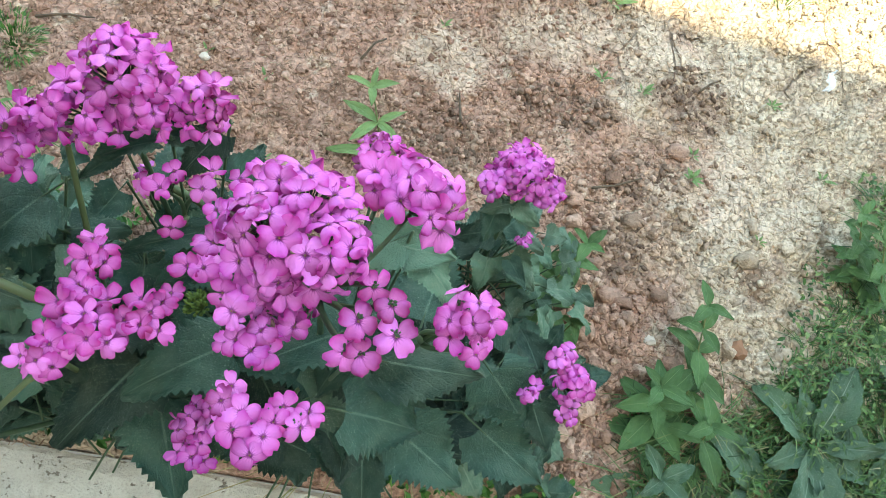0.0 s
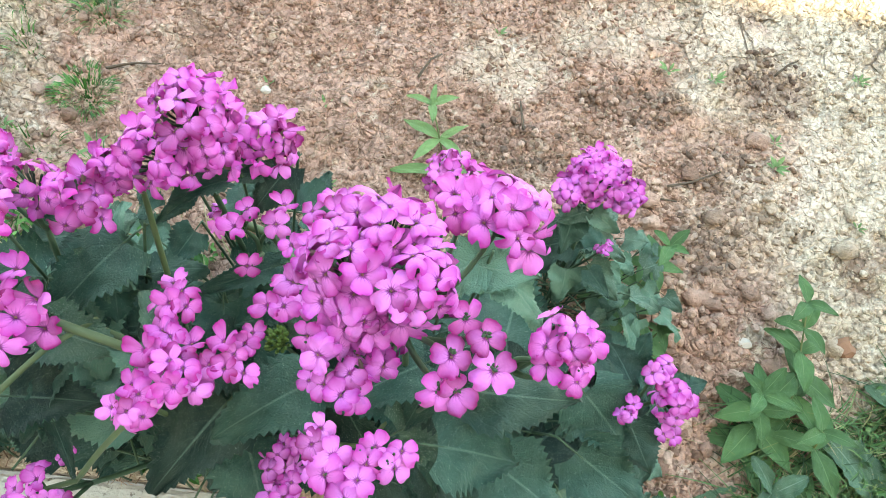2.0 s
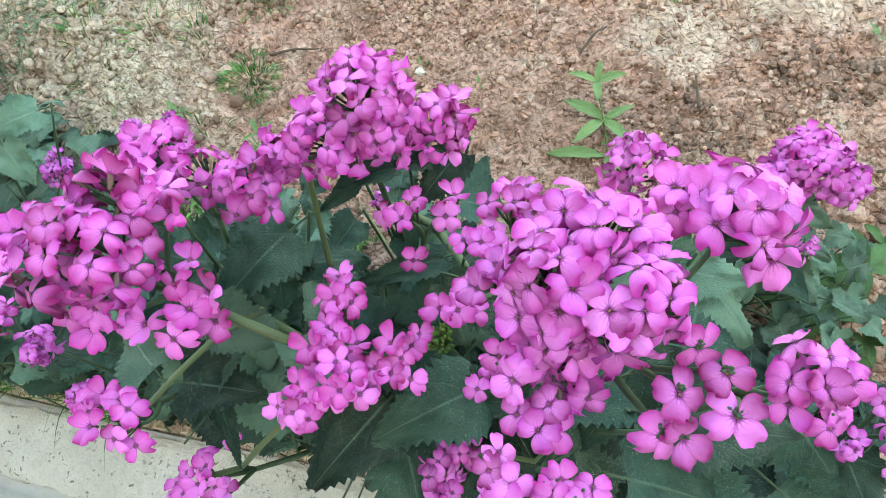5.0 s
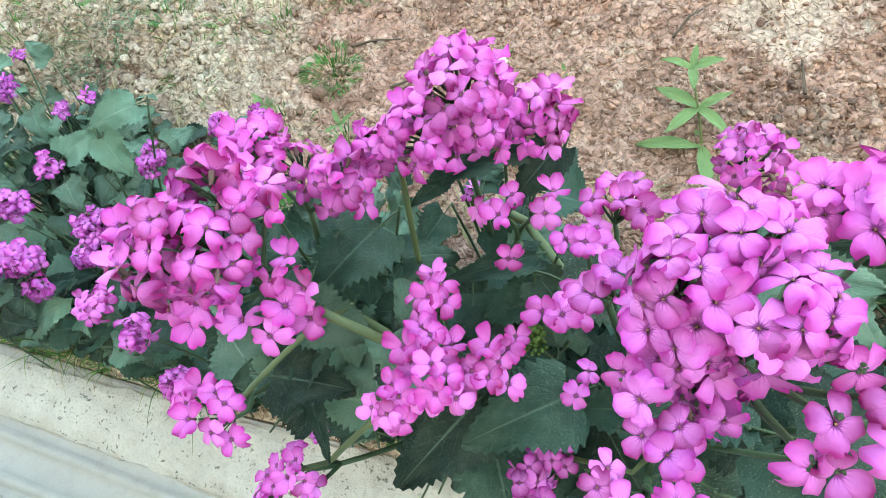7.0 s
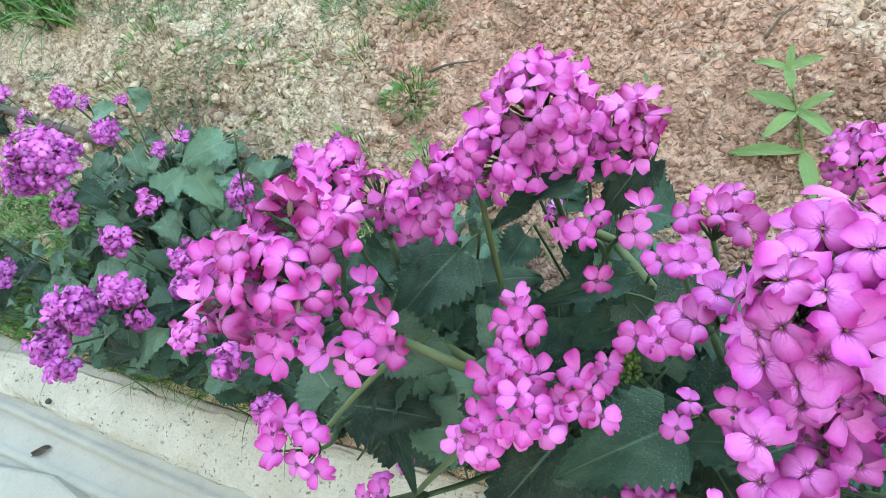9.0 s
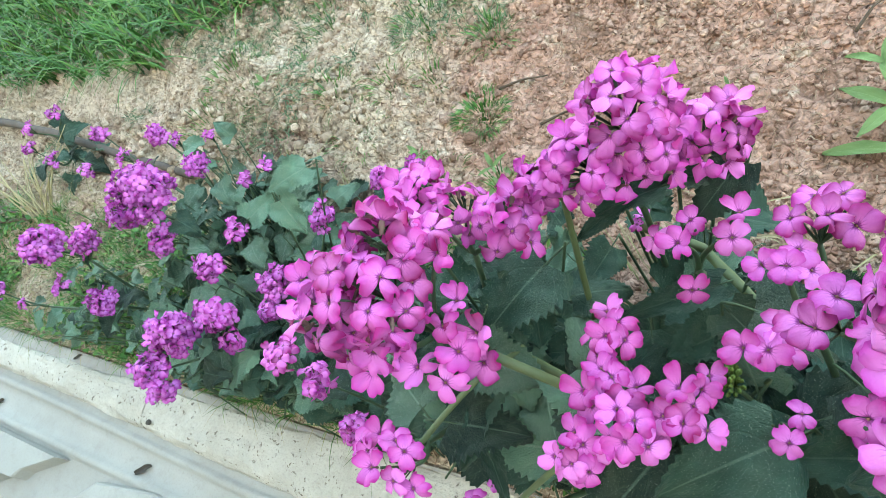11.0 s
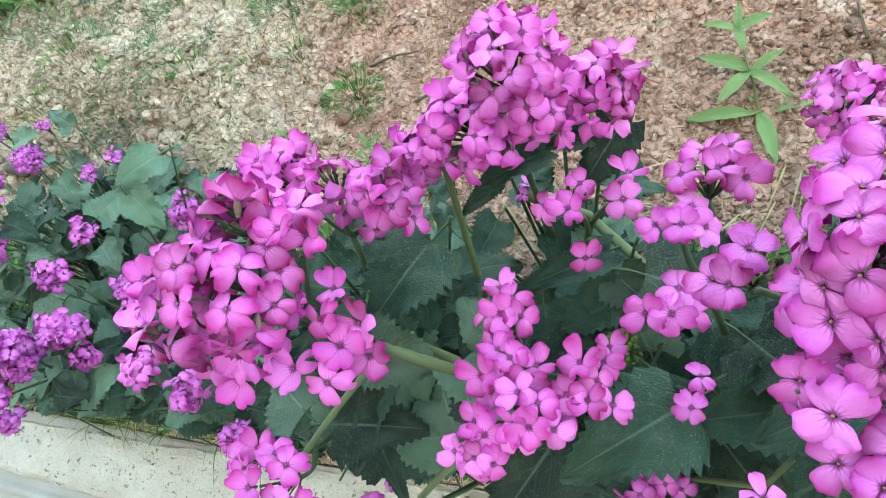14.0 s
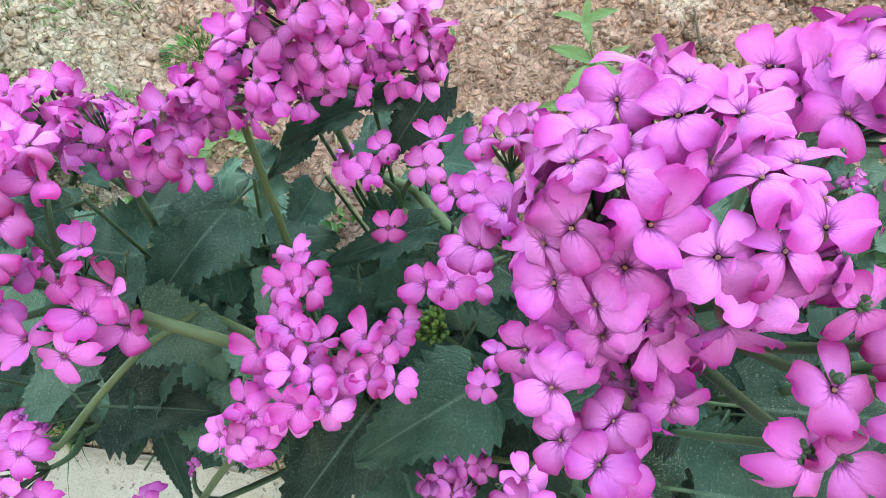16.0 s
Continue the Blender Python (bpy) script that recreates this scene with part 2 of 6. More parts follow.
def clod_material(name, wet=False):
    m, nt, b = mat(name)
    geo = nt.nodes.new("ShaderNodeNewGeometry")
    pos = geo.outputs["Position"]
    sep = nt.nodes.new("ShaderNodeSeparateXYZ")
    nt.links.new(pos, sep.inputs[0])
    rand = geo.outputs["Random Per Island"]
    clay = ramp(nt, rand, [(0, (0.37, 0.275, 0.205)), (0.6, (0.61, 0.48, 0.372)), (1, (0.78, 0.64, 0.51))])
    loam = ramp(nt, rand, [(0, (0.26, 0.148, 0.112)), (0.6, (0.515, 0.315, 0.246)), (1, (0.71, 0.49, 0.39))])
    big = noise_tex(nt, pos, 3.2, 5.0, 0.6)
    d = calc(nt, "ABSOLUTE", calc(nt, "SUBTRACT", calc(nt, "ADD", sep.outputs[0], 0.08), calc(nt, "MULTIPLY", calc(nt, "MAXIMUM", calc(nt, "SUBTRACT", 0.45, sep.outputs[1]), 0.0), 0.9)))
    d = calc(nt, "ADD", d, calc(nt, "MULTIPLY", calc(nt, "SUBTRACT", big, 0.5), 0.8))
    dug = ramp(nt, d, [(0.45, grey(1.0)), (0.64, grey(0.0))])
    col = mix(nt, dug, clay, loam)
    if wet:
        col = ramp(nt, rand, [(0, (0.15, 0.095, 0.074)), (0.6, (0.27, 0.18, 0.142)), (1, (0.42, 0.30, 0.24))])
    fine = noise_tex(nt, pos, 180.0, 4.0)
    col = mix(nt, ramp(nt, fine, [(0.3, grey(0.4)), (0.6, grey(0.0))]), col, (0.14, 0.1, 0.07))
    nt.links.new(col, b.inputs["Base Color"])
    b.inputs["Roughness"].default_value = 0.95
    b.inputs["Specular IOR Level"].default_value = 0.1
    bump(nt, b, calc(nt, "ADD", fine, calc(nt, "MULTIPLY", noise_tex(nt, pos, 420.0, 3.0), 0.6)), 1.0, 0.005)
    return m


def island_material(name, stops, roughness=0.8):
    """Many small pieces in one mesh, each with its own shade."""
    m, nt, b = mat(name)
    geo = nt.nodes.new("ShaderNodeNewGeometry")
    col = ramp(nt, geo.outputs["Random Per Island"], stops)
    col = mix(nt, calc(nt, "MULTIPLY", noise_tex(nt, geo.outputs["Position"], 120.0), 0.35), col, stops[0][1])
    nt.links.new(col, b.inputs["Base Color"])
    b.inputs["Roughness"].default_value = roughness
    return m


def concrete_material(name, low, high, stain, pits, scale=1.0):
    m, nt, b = mat(name)
    pos = place_vec(nt)
    blot = noise_tex(nt, pos, 9.0 * scale, 6.0, 0.65)
    fine = noise_tex(nt, pos, 260.0, 4.0, 0.6)
    col = ramp(nt, blot, [(0.3, low), (0.65, high)])
    col = mix(nt, ramp(nt, noise_tex(nt, pos, 32.0, 5.0, 0.7), [(0.52, grey(0.0)), (0.72, grey(0.45))]), col, stain)
    col = mix(nt, ramp(nt, fine, [(0.28, grey(0.35)), (0.5, grey(0.0))]), col, stain)
    h = fine
    if pits:
        spots = noise_tex(nt, pos, 40.0, 3.0)
        hole = calc(nt, "MULTIPLY", ramp(nt, noise_tex(nt, pos, 150.0, 2.0, 0.5), [(0.60, grey(0.0)), (0.64, grey(1.0))]), ramp(nt, spots, [(0.50, grey(0.0)), (0.58, grey(1.0))]))
        col = mix(nt, calc(nt, "MULTIPLY", hole, pits), col, (0.17, 0.14, 0.11))
        h = calc(nt, "SUBTRACT", calc(nt, "ADD", fine, calc(nt, "MULTIPLY", noise_tex(nt, pos, 55.0, 5.0), 1.6)), calc(nt, "MULTIPLY", hole, 1.5))
    nt.links.new(col, b.inputs["Base Color"])
    b.inputs["Roughness"].default_value = 0.88
    bump(nt, b, h, 0.7 if pits else 0.3, 0.004 if pits else 0.0015)
    return m


def plain_material(name, a, c, scale, roughness=0.7):
    m, nt, b = mat(name)
    pos = place_vec(nt)
    col = mix(nt, noise_tex(nt, pos, scale, 5.0), a, c)
    nt.links.new(col, b.inputs["Base Color"])
    b.inputs["Roughness"].default_value = roughness
    bump(nt, b, noise_tex(nt, pos, scale * 4, 4.0), 0.4, 0.002)
    return m


PETAL = petal_material()
EYELET = plain_material("flower_eye", (0.46, 0.25, 0.12), (0.16, 0.03, 0.10), 700.0)
CALYX = plain_material("calyx", (0.20, 0.05, 0.14), (0.16, 0.17, 0.06), 300.0)
BUD = plain_material("bud", (0.05, 0.11, 0.02), (0.14, 0.21, 0.04), 200.0)
LEAF = leaf_material("honesty_leaf", (0.006, 0.022, 0.015), (0.043, 0.115, 0.083), (0.13, 0.21, 0.16), 0.6, 0.05, 0.28)
DUSTY = leaf_material("dusty_leaf", (0.038, 0.100, 0.068), (0.145, 0.285, 0.195), (0.24, 0.35, 0.27), 1.0, 0.06, 0.40)
WEED = leaf_material("weed_leaf", (0.045, 0.12, 0.045), (0.135, 0.27, 0.10), (0.28, 0.41, 0.20), 0.3, 0.15, 0.7)
DOCK = leaf_material("dock_leaf", (0.05, 0.12, 0.07), (0.11, 0.205, 0.12), (0.38, 0.48, 0.38), 0.8, 0.15, 0.65)
STEM = stem_material("stem", (0.022, 0.055, 0.028), (0.060, 0.105, 0.050))
FRESH = leaf_material("fresh_leaf", (0.16, 0.30, 0.11), (0.29, 0.45, 0.19), (0.38, 0.52, 0.27), 0.0, 0.2, 0.85)
WEED_STEM = stem_material("weed_stem", (0.13, 0.16, 0.06), (0.22, 0.24, 0.09))
SOIL, CLOD, MOIST_CLOD = soil_material(), clod_material("clod"), clod_material("moist_clod", True)
STRAW = island_material("straw", [(0, (0.12, 0.06, 0.04)), (0.6, (0.38, 0.245, 0.165)), (1, (0.56, 0.43, 0.31))])
DEEP_GRASS = island_material("deep_grass", [(0, (0.012, 0.045, 0.010)), (0.6, (0.07, 0.18, 0.042)), (1, (0.24, 0.31, 0.12))], 0.6)
GRASS = island_material("grass", [(0, (0.018, 0.085, 0.012)), (0.6, (0.06, 0.205, 0.03)), (1, (0.17, 0.32, 0.075))], 0.55)
SPROUT = island_material("sprouts", [(0, (0.045, 0.10, 0.05)), (0.6, (0.11, 0.20, 0.095)), (1, (0.26, 0.33, 0.17))], 0.65)
DRY = island_material("dry_grass", [(0, (0.30, 0.24, 0.13)), (0.6, (0.46, 0.39, 0.23)), (1, (0.20, 0.24, 0.08))], 0.8)
KERB = concrete_material("kerb_cement", (0.46, 0.43, 0.37), (0.62, 0.59, 0.52), (0.34, 0.29, 0.23), 0.85)
KERB_BACK = concrete_material("kerb_back", (0.30, 0.29, 0.27), (0.44, 0.42, 0.39), (0.24, 0.21, 0.18), 0.0)
SLAB = concrete_material("slab_concrete", (0.34, 0.33, 0.30), (0.43, 0.42, 0.385), (0.29, 0.27, 0.245), 0.0, 0.4)
SLAB_DARK = concrete_material("slab_worn", (0.36, 0.355, 0.345), (0.50, 0.49, 0.48), (0.30, 0.28, 0.26), 0.35)
# dark plaster for the added walls, so they bounce little light
PLASTER = concrete_material("shade_wall_plaster", (0.26, 0.22, 0.18), (0.34, 0.29, 0.24), (0.2, 0.17, 0.14), 0.0, 0.2)
BARK = plain_material("bark", (0.065, 0.052, 0.045), (0.16, 0.13, 0.112), 70.0, 0.9)
TWIG = plain_material("twig", (0.055, 0.036, 0.025), (0.15, 0.105, 0.07), 90.0, 0.85)
STONE = plain_material("pale_stone", (0.46, 0.38, 0.32), (0.60, 0.53, 0.46), 80.0, 0.8)
DARK = plain_material("dark_litter", (0.03, 0.026, 0.022), (0.10, 0.085, 0.07), 150.0, 0.9)
FOIL = plain_material("plastic_film", (0.72, 0.74, 0.78), (0.85, 0.86, 0.88), 60.0, 0.3)
BROWN = plain_material("dead_leaf", (0.20, 0.09, 0.05), (0.33, 0.17, 0.10), 90.0, 0.85)


# ---------------------------------------------------------------- mesh helpers
def ground_z(x, y):
    return 0.008 + 0.0176 * np.clip(x, -4, 4) + 0.226 * np.minimum(y, 2.6) + 0.05 * np.maximum(np.minimum(y, 30) - 2.6, 0)


def gz(x, y):
    return float(ground_z(x, y)) + relief(x, y)


def value_noise(x, y, cell, seed):
    """Smooth noise from -1 to 1 on a lattice."""
    x, y = np.asarray(x, float) / cell, np.asarray(y, float) / cell
    xi, yi = np.floor(x), np.floor(y)
    fx, fy = x - xi, y - yi
    fx, fy = fx * fx * (3 - 2 * fx), fy * fy * (3 - 2 * fy)

    def lattice(i, j):
        h = np.sin(i * 127.1 + j * 311.7 + seed * 74.7) * 43758.5453
        return 2 * (h - np.floor(h)) - 1

    a = lattice(xi, yi) * (1 - fx) + lattice(xi + 1, yi) * fx
    c = lattice(xi, yi + 1) * (1 - fx) + lattice(xi + 1, yi + 1) * fx
    return a * (1 - fy) + c * fy


def domes(x, y, cell, seed):
    """Rounded lumps with creases between them, from 0 to 1."""
    x, y = np.asarray(x, float), np.asarray(y, float)
    wx = x + 0.45 * cell * value_noise(x, y, cell * 0.8, seed + 40) + 0.25 * cell * value_noise(x, y, cell * 0.3, seed + 42)
    wy = y + 0.45 * cell * value_noise(x, y, cell * 0.8, seed + 41) + 0.25 * cell * value_noise(x, y, cell * 0.3, seed + 43)
    wx, wy = wx / cell, wy / cell
    xi, yi = np.floor(wx), np.floor(wy)
    best = np.full(np.shape(wx), 9.0)
    for i in (-1, 0, 1):
        for j in (-1, 0, 1):
            h = np.sin((xi + i) * 127.1 + (yi + j) * 311.7 + seed * 74.7) * 43758.5453
            k = np.sin((xi + i) * 269.5 + (yi + j) * 183.3 + seed * 31.3) * 21571.345
            h, k = h - np.floor(h), k - np.floor(k)
            size = 0.75 + 0.5 * (np.sin(h * 91.0 + k * 17.0) * 0.5 + 0.5)
            best = np.minimum(best, ((xi + i + h - wx) ** 2 + (yi + j + k - wy) ** 2) * size)
    return np.clip(1 - best * 1.5, 0, 1)


def inside_patch(x, y, patches):
    """1 in the middle of the patches, 0 outside them."""
    x, y = np.asarray(x, float), np.asarray(y, float)
    r = np.full(x.shape, 9.0)
    for px, py, rx, ry in patches:
        r = np.minimum(r, ((x - px) / rx) ** 2 + ((y - py) / ry) ** 2)
    return np.clip(1.6 - r, 0, 1)


def relief(x, y):
    r = 0.016 * value_noise(x, y, 0.23, 1) + 0.008 * value_noise(x, y, 0.09, 2) + 0.0045 * value_noise(x, y, 0.035, 3)
    lumpy = 0.5 + 0.5 * value_noise(x, y, 0.13, 21)
    bankness = np.clip((-0.45 - np.asarray(x)) / 0.3, 0, 1)
    r = r + 0.008 * np.abs(value_noise(x, y, 0.045, 4)) + (0.005 + 0.008 * lumpy + 0.010 * bankness) * domes(x, y, 0.021, 5) + 0.016 * bankness * domes(x, y, 0.042, 9) + 0.009 * np.clip((np.asarray(x) - 0.22) / 0.1, 0, 1) * np.clip((0.68 - np.asarray(y)) / 0.12, 0, 1) * domes(x, y, 0.03, 8) ** 0.7 + (0.0055 + 0.003 * lumpy) * domes(x + 0.3 * y, y - 0.3 * x, 0.0095, 6) - 0.018
    bank = 0.022 * value_noise(x, y, 0.11, 7) * np.clip((-0.55 - np.asarray(x)) / 0.4, 0, 1)
    near = np.clip((np.asarray(y) - 0.08) / 0.15, 0.15, 1)
    r = r * (1 - 0.45 * inside_patch(x, y, SILT))
    out = (r + bank) * near
    return float(out) if np.ndim(out) == 0 else out


def mesh_of(name, verts, faces, material, smooth=False, uvs=None):
    me = bpy.data.meshes.new(name)
    me.from_pydata([tuple(v) for v in verts] if not isinstance(verts, np.ndarray) else verts.tolist(), [], faces if not isinstance(faces, np.ndarray) else faces.tolist())
    for m in (material if isinstance(material, (list, tuple)) else [material]):
        me.materials.append(m)
    if uvs is not None:
        layer = me.uv_layers.new(name="UVMap")
        idx = np.empty(len(me.loops), dtype=np.int32)
        me.loops.foreach_get("vertex_index", idx)
        layer.data.foreach_set("uv", np.asarray(uvs, np.float32)[idx].ravel())
    if smooth:
        me.polygons.foreach_set("use_smooth", [True] * len(me.polygons))
    me.update()
    return me


def part(name, data, parent=None, label="", matrix=None):
    """Link a mesh as one object, under a thing or a part if one is given."""
    ob = new(name, data)
    if parent is not None:
        ob.parent = parent
    if matrix is not None:
        ob.matrix_basis = matrix
    if label:
        tagged(ob, label)
    return ob


def tube(verts, faces, pts, radii, sides=6):
    """Add a tapered tube along pts."""
    pts = [Vector(p) for p in pts]
    start = len(verts)
    side = None
    for i, p in enumerate(pts):
        d = (pts[min(i + 1, len(pts) - 1)] - pts[max(i - 1, 0)]).normalized()
        if side is None:
            side = d.orthogonal().normalized()
        side = (side - d * side.dot(d)).normalized()
        other = d.cross(side)
        for k in range(sides):
            a = 2 * math.pi * k / sides
            verts.append(p + (side * math.cos(a) + other * math.sin(a)) * radii[i])
    for i in range(len(pts) - 1):
        for k in range(sides):
            a, c = start + i * sides + k, start + i * sides + (k + 1) % sides
            faces.append((a, c, c + sides, a + sides))
    faces.append(tuple(start + k for k in reversed(range(sides))))
    faces.append(tuple(start + (len(pts) - 1) * sides + k for k in range(sides)))


def curve_points(a, c, bend, n=7):
    """A bent line from a to c; bend shifts its middle."""
    a, c, bend = Vector(a), Vector(c), Vector(bend)
    m = (a + c) / 2 + bend
    return [(a * (1 - t) ** 2 + m * 2 * t * (1 - t) + c * t * t) for t in (i / (n - 1) for i in range(n))]


def basis(normal, forward):
    """Turn with z along normal and y near forward."""
    z = Vector(normal).normalized()
    y = Vector(forward) - z * Vector(forward).dot(z)
    if y.length < 1e-4:
        y = z.orthogonal()
    y.normalize()
    x = y.cross(z)
    return Matrix((x, y, z)).transposed().to_4x4()


ICO_V, ICO_F = [], []
ico = bmesh.new()
bmesh.ops.create_icosphere(ico, subdivisions=1, radius=1.0)
ico.verts.ensure_lookup_table()
ICO_V = np.array([v.co[:] for v in ico.verts])
ICO_F = np.array([[v.index for v in f.verts] for f in ico.faces])
ico2 = bmesh.new()
bmesh.ops.create_icosphere(ico2, subdivisions=2, radius=1.0)
ICO2_V = np.array([v.co[:] for v in ico2.verts])
ICO2_F = np.array([[v.index for v in f.verts] for f in ico2.faces])
ico.free()
ico2.free()


BALLS = {8: (np.array([(1, 0, 0), (0, 1, 0), (-1, 0, 0), (0, -1, 0), (0, 0, 1), (0, 0, -1)], float), np.array([(0, 1, 4), (1, 2, 4), (2, 3, 4), (3, 0, 4), (1, 0, 5), (2, 1, 5), (3, 2, 5), (0, 3, 5)])), 20: (ICO_V, ICO_F), 80: (ICO2_V, ICO2_F)}


def lumps(centres, sizes, flat=0.7, seed=1, kind=20):
    """Many rough little stones as one set of vertices and faces."""
    g = np.random.default_rng(seed)
    n = len(centres)
    bv, bf = BALLS[kind]
    v = bv[None] * (1 + g.uniform(-0.36, 0.36, (n, len(bv), 1)))
    v = v * g.uniform(0.6, 1.4, (n, 1, 3)) * np.array([1, 1, flat])
    a = g.uniform(0, 6.283, n)
    ca, sn = np.cos(a)[:, None], np.sin(a)[:, None]
    x, y = v[..., 0] * ca - v[..., 1] * sn, v[..., 0] * sn + v[..., 1] * ca
    v = np.stack([x, y, v[..., 2]], -1) * sizes[:, None, None] + centres[:, None, :]
    f = bf[None] + (np.arange(n) * len(bv))[:, None, None]
    return v.reshape(-1, 3), f.reshape(-1, 3)


def blades(roots, lengths, width, lean, seed, segs=4, droop=0.5):
    """Grass blades: bent tapering strips, as one set of vertices and faces."""
    g = np.random.default_rng(seed)
    n = len(roots)
    a = g.uniform(0, 6.283, n)
    out = np.stack([np.cos(a), np.sin(a), np.zeros(n)], -1)
    side = np.stack([-np.sin(a), np.cos(a), np.zeros(n)], -1)
    ln = lean * g.uniform(0.3, 1.4, n)
    vs = []
    for i in range(segs + 1):
        t = i / segs
        w = width * (1 - t ** 1.6) * g.uniform(0.7, 1.2, n) + 0.0002
        up = np.sin(t * 1.3) / 1.0 * (1 - droop * ln * t * t)
        p = roots + out * (ln * t ** 1.5 * lengths)[:, None] + np.array([0, 0, 1]) * (up * lengths * (1 - 0.35 * ln))[:, None]
        vs += [p - side * w[:, None] / 2, p + side * w[:, None] / 2]
    v = np.stack(vs, 1)
    f = []
    for i in range(segs):
        f.append([2 * i, 2 * i + 1, 2 * i + 3, 2 * i + 2])
    f = np.array(f)[None] + (np.arange(n) * 2 * (segs + 1))[:, None, None]
    return v.reshape(-1, 3), f.reshape(-1, 4)


# ---------------------------------------------------------------- ground, kerb, paving, shade walls
def spaced(a, c, step, far, grow=1.35):
    """Even steps from a to c, then growing steps out to far on both sides."""
    mid = list(np.arange(a, c + step / 2, step))
    s, right = step, [mid[-1]]
    while right[-1] < far:
        s *= grow
        right.append(right[-1] + s)
    return mid, right[1:]


KERB_BACK_Y = 0.079


def crest(x):
    """The kerb's back edge; the kerb widens towards the near end."""
    return np.interp(x, [-3.0, -2.0, -1.4, -0.85, -0.33, 0.0, 0.6], [0.043, 0.047, 0.053, 0.067, 0.084, 0.088, 0.088])


def foot_line(x):
    return np.interp(x, [-3.0, -1.9, -1.4, -0.93, -0.5], [-0.004, -0.006, -0.0135, -0.0275, -0.034])


def kerb_warp(x, y):
    return float(foot_line(x) + (y + 0.0285) / 0.0825 * (crest(x) - foot_line(x)))


def back_warp(x, y):
    return float(max(y, crest(x) + (y - 0.062) * 0.2)) if y > 0.06 else float(crest(x) - 0.006)


def gutter_warp(x, y):
    return float(y + (foot_line(x) + 0.0285) * min(1.0, max(0.0, (y + 0.095) / 0.03)))


xm, xr = spaced(-1.45, 1.0, 0.0048, 90.0, 1.03)
s, xl = 0.0048, [-1.45]
while xl[-1] > -90.0:
    s *= 1.012 if xl[-1] > -3.2 else 1.35
    xl.append(xl[-1] - s)
gx = np.array(sorted(xl[1:]) + xm + xr)
ym, yr = spaced(KERB_BACK_Y, 1.0, 0.0048, 120.0, 1.03)
gy = np.array(ym + yr)
X, Y = np.meshgrid(gx, gy)
Y = Y + np.maximum(0, crest(X) + 0.004 - KERB_BACK_Y) * np.clip(1 - (Y - KERB_BACK_Y) / 0.06, 0, 1)
Zg = ground_z(X, Y) + relief(X, Y)
Zg[0, :] -= 0.05
nx, ny = len(gx), len(gy)
ii = np.arange(nx * ny).reshape(ny, nx)
gfaces = np.stack([ii[:-1, :-1], ii[:-1, 1:], ii[1:, 1:], ii[1:, :-1]], -1).reshape(-1, 4)
ground = part("ground", mesh_of("ground", np.stack([X, Y, Zg], -1).reshape(-1, 3), gfaces, SOIL, True))
tagged(ground, "cracked pale clay soil with a browner dug strip", "soil", kind="structure")


def extrude_profile(profile, x0, x1, step, rough, seed, warp=lambda x, y: y):
    """A long bar of the given (y, z) outline along x, with uneven faces."""
    xs = np.arange(max(x0, -3.7), min(x1, 2.2) + step / 2, step) if x0 < 2.2 and x1 > -3.7 else np.linspace(x0, x1, 12)
    xs = np.unique(np.clip(np.concatenate([[x0], xs, [x1]]), x0, x1).round(5))
    n = len(xs)
    k = len(profile)
    v = []
    for i, x in enumerate(xs):
        for j, (y, z) in enumerate(profile):
            dy = rough * float(value_noise(x + j * 3.1, y, 0.035, seed)) + 0.5 * rough * float(value_noise(x + j * 1.7, y, 0.012, seed + 1))
            dz = rough * float(value_noise(x - j * 2.3, y, 0.03, seed + 2))
            v.append((x, warp(x, y) + dy, z + dz))
    f = []
    for i in range(n - 1):
        for j in range(k):
            a, c = i * k + j, i * k + (j + 1) % k
            f.append((a, c, c + k, a + k))
    f.append(tuple(reversed(range(k))))
    f.append(tuple((n - 1) * k + j for j in range(k)))
    return v, f


KERB_PROFILE = [(0.054, -0.20), (0.054, -0.003), (0.050, 0.002), (0.040, 0.004), (0.025, 0.003), (0.008, 0.001), (-0.009, -0.003), (-0.019, -0.008), (-0.026, -0.016), (-0.0285, -0.034), (-0.0285, -0.20)]
for x0, x1 in ((-3.6, -2.795), (-2.785, -1.975), (-1.967, -1.152), (-1.146, -0.3356), (-0.335, 0.46), (0.468, 1.27), (1.278, 2.08)):
    v, f = extrude_profile(KERB_PROFILE, x0, x1, 0.008, 0.0032, 5 + int(x0 * 10), kerb_warp)
    kerb = part("kerb_stone", mesh_of("kerb_stone", v, f, KERB, False))
    tagged(kerb, "rough pitted white cement kerb stone along the bed", "kerb", "kerb stones", "structure")
v, f = extrude_profile([(0.078, -0.2), (0.078, -0.006), (0.074, -0.003), (0.046, -0.006), (0.046, -0.2)], -60.0, 60.0, 0.03, 0.0009, 31, back_warp)
tagged(part("kerb_backing", mesh_of("kerb_backing", v, f, KERB_BACK)), "smooth grey concrete strip behind the kerb", "kerb", kind="structure")
for x0, x1 in ((-60.0, -3.61), (2.09, 60.0)):
    v, f = extrude_profile(KERB_PROFILE, x0, x1, 0.8, 0.002, 77, kerb_warp)
    tagged(part("kerb_run", mesh_of("kerb_run", v, f, KERB, False)), "rough white cement kerb running on along the bed", "kerb", kind="structure")
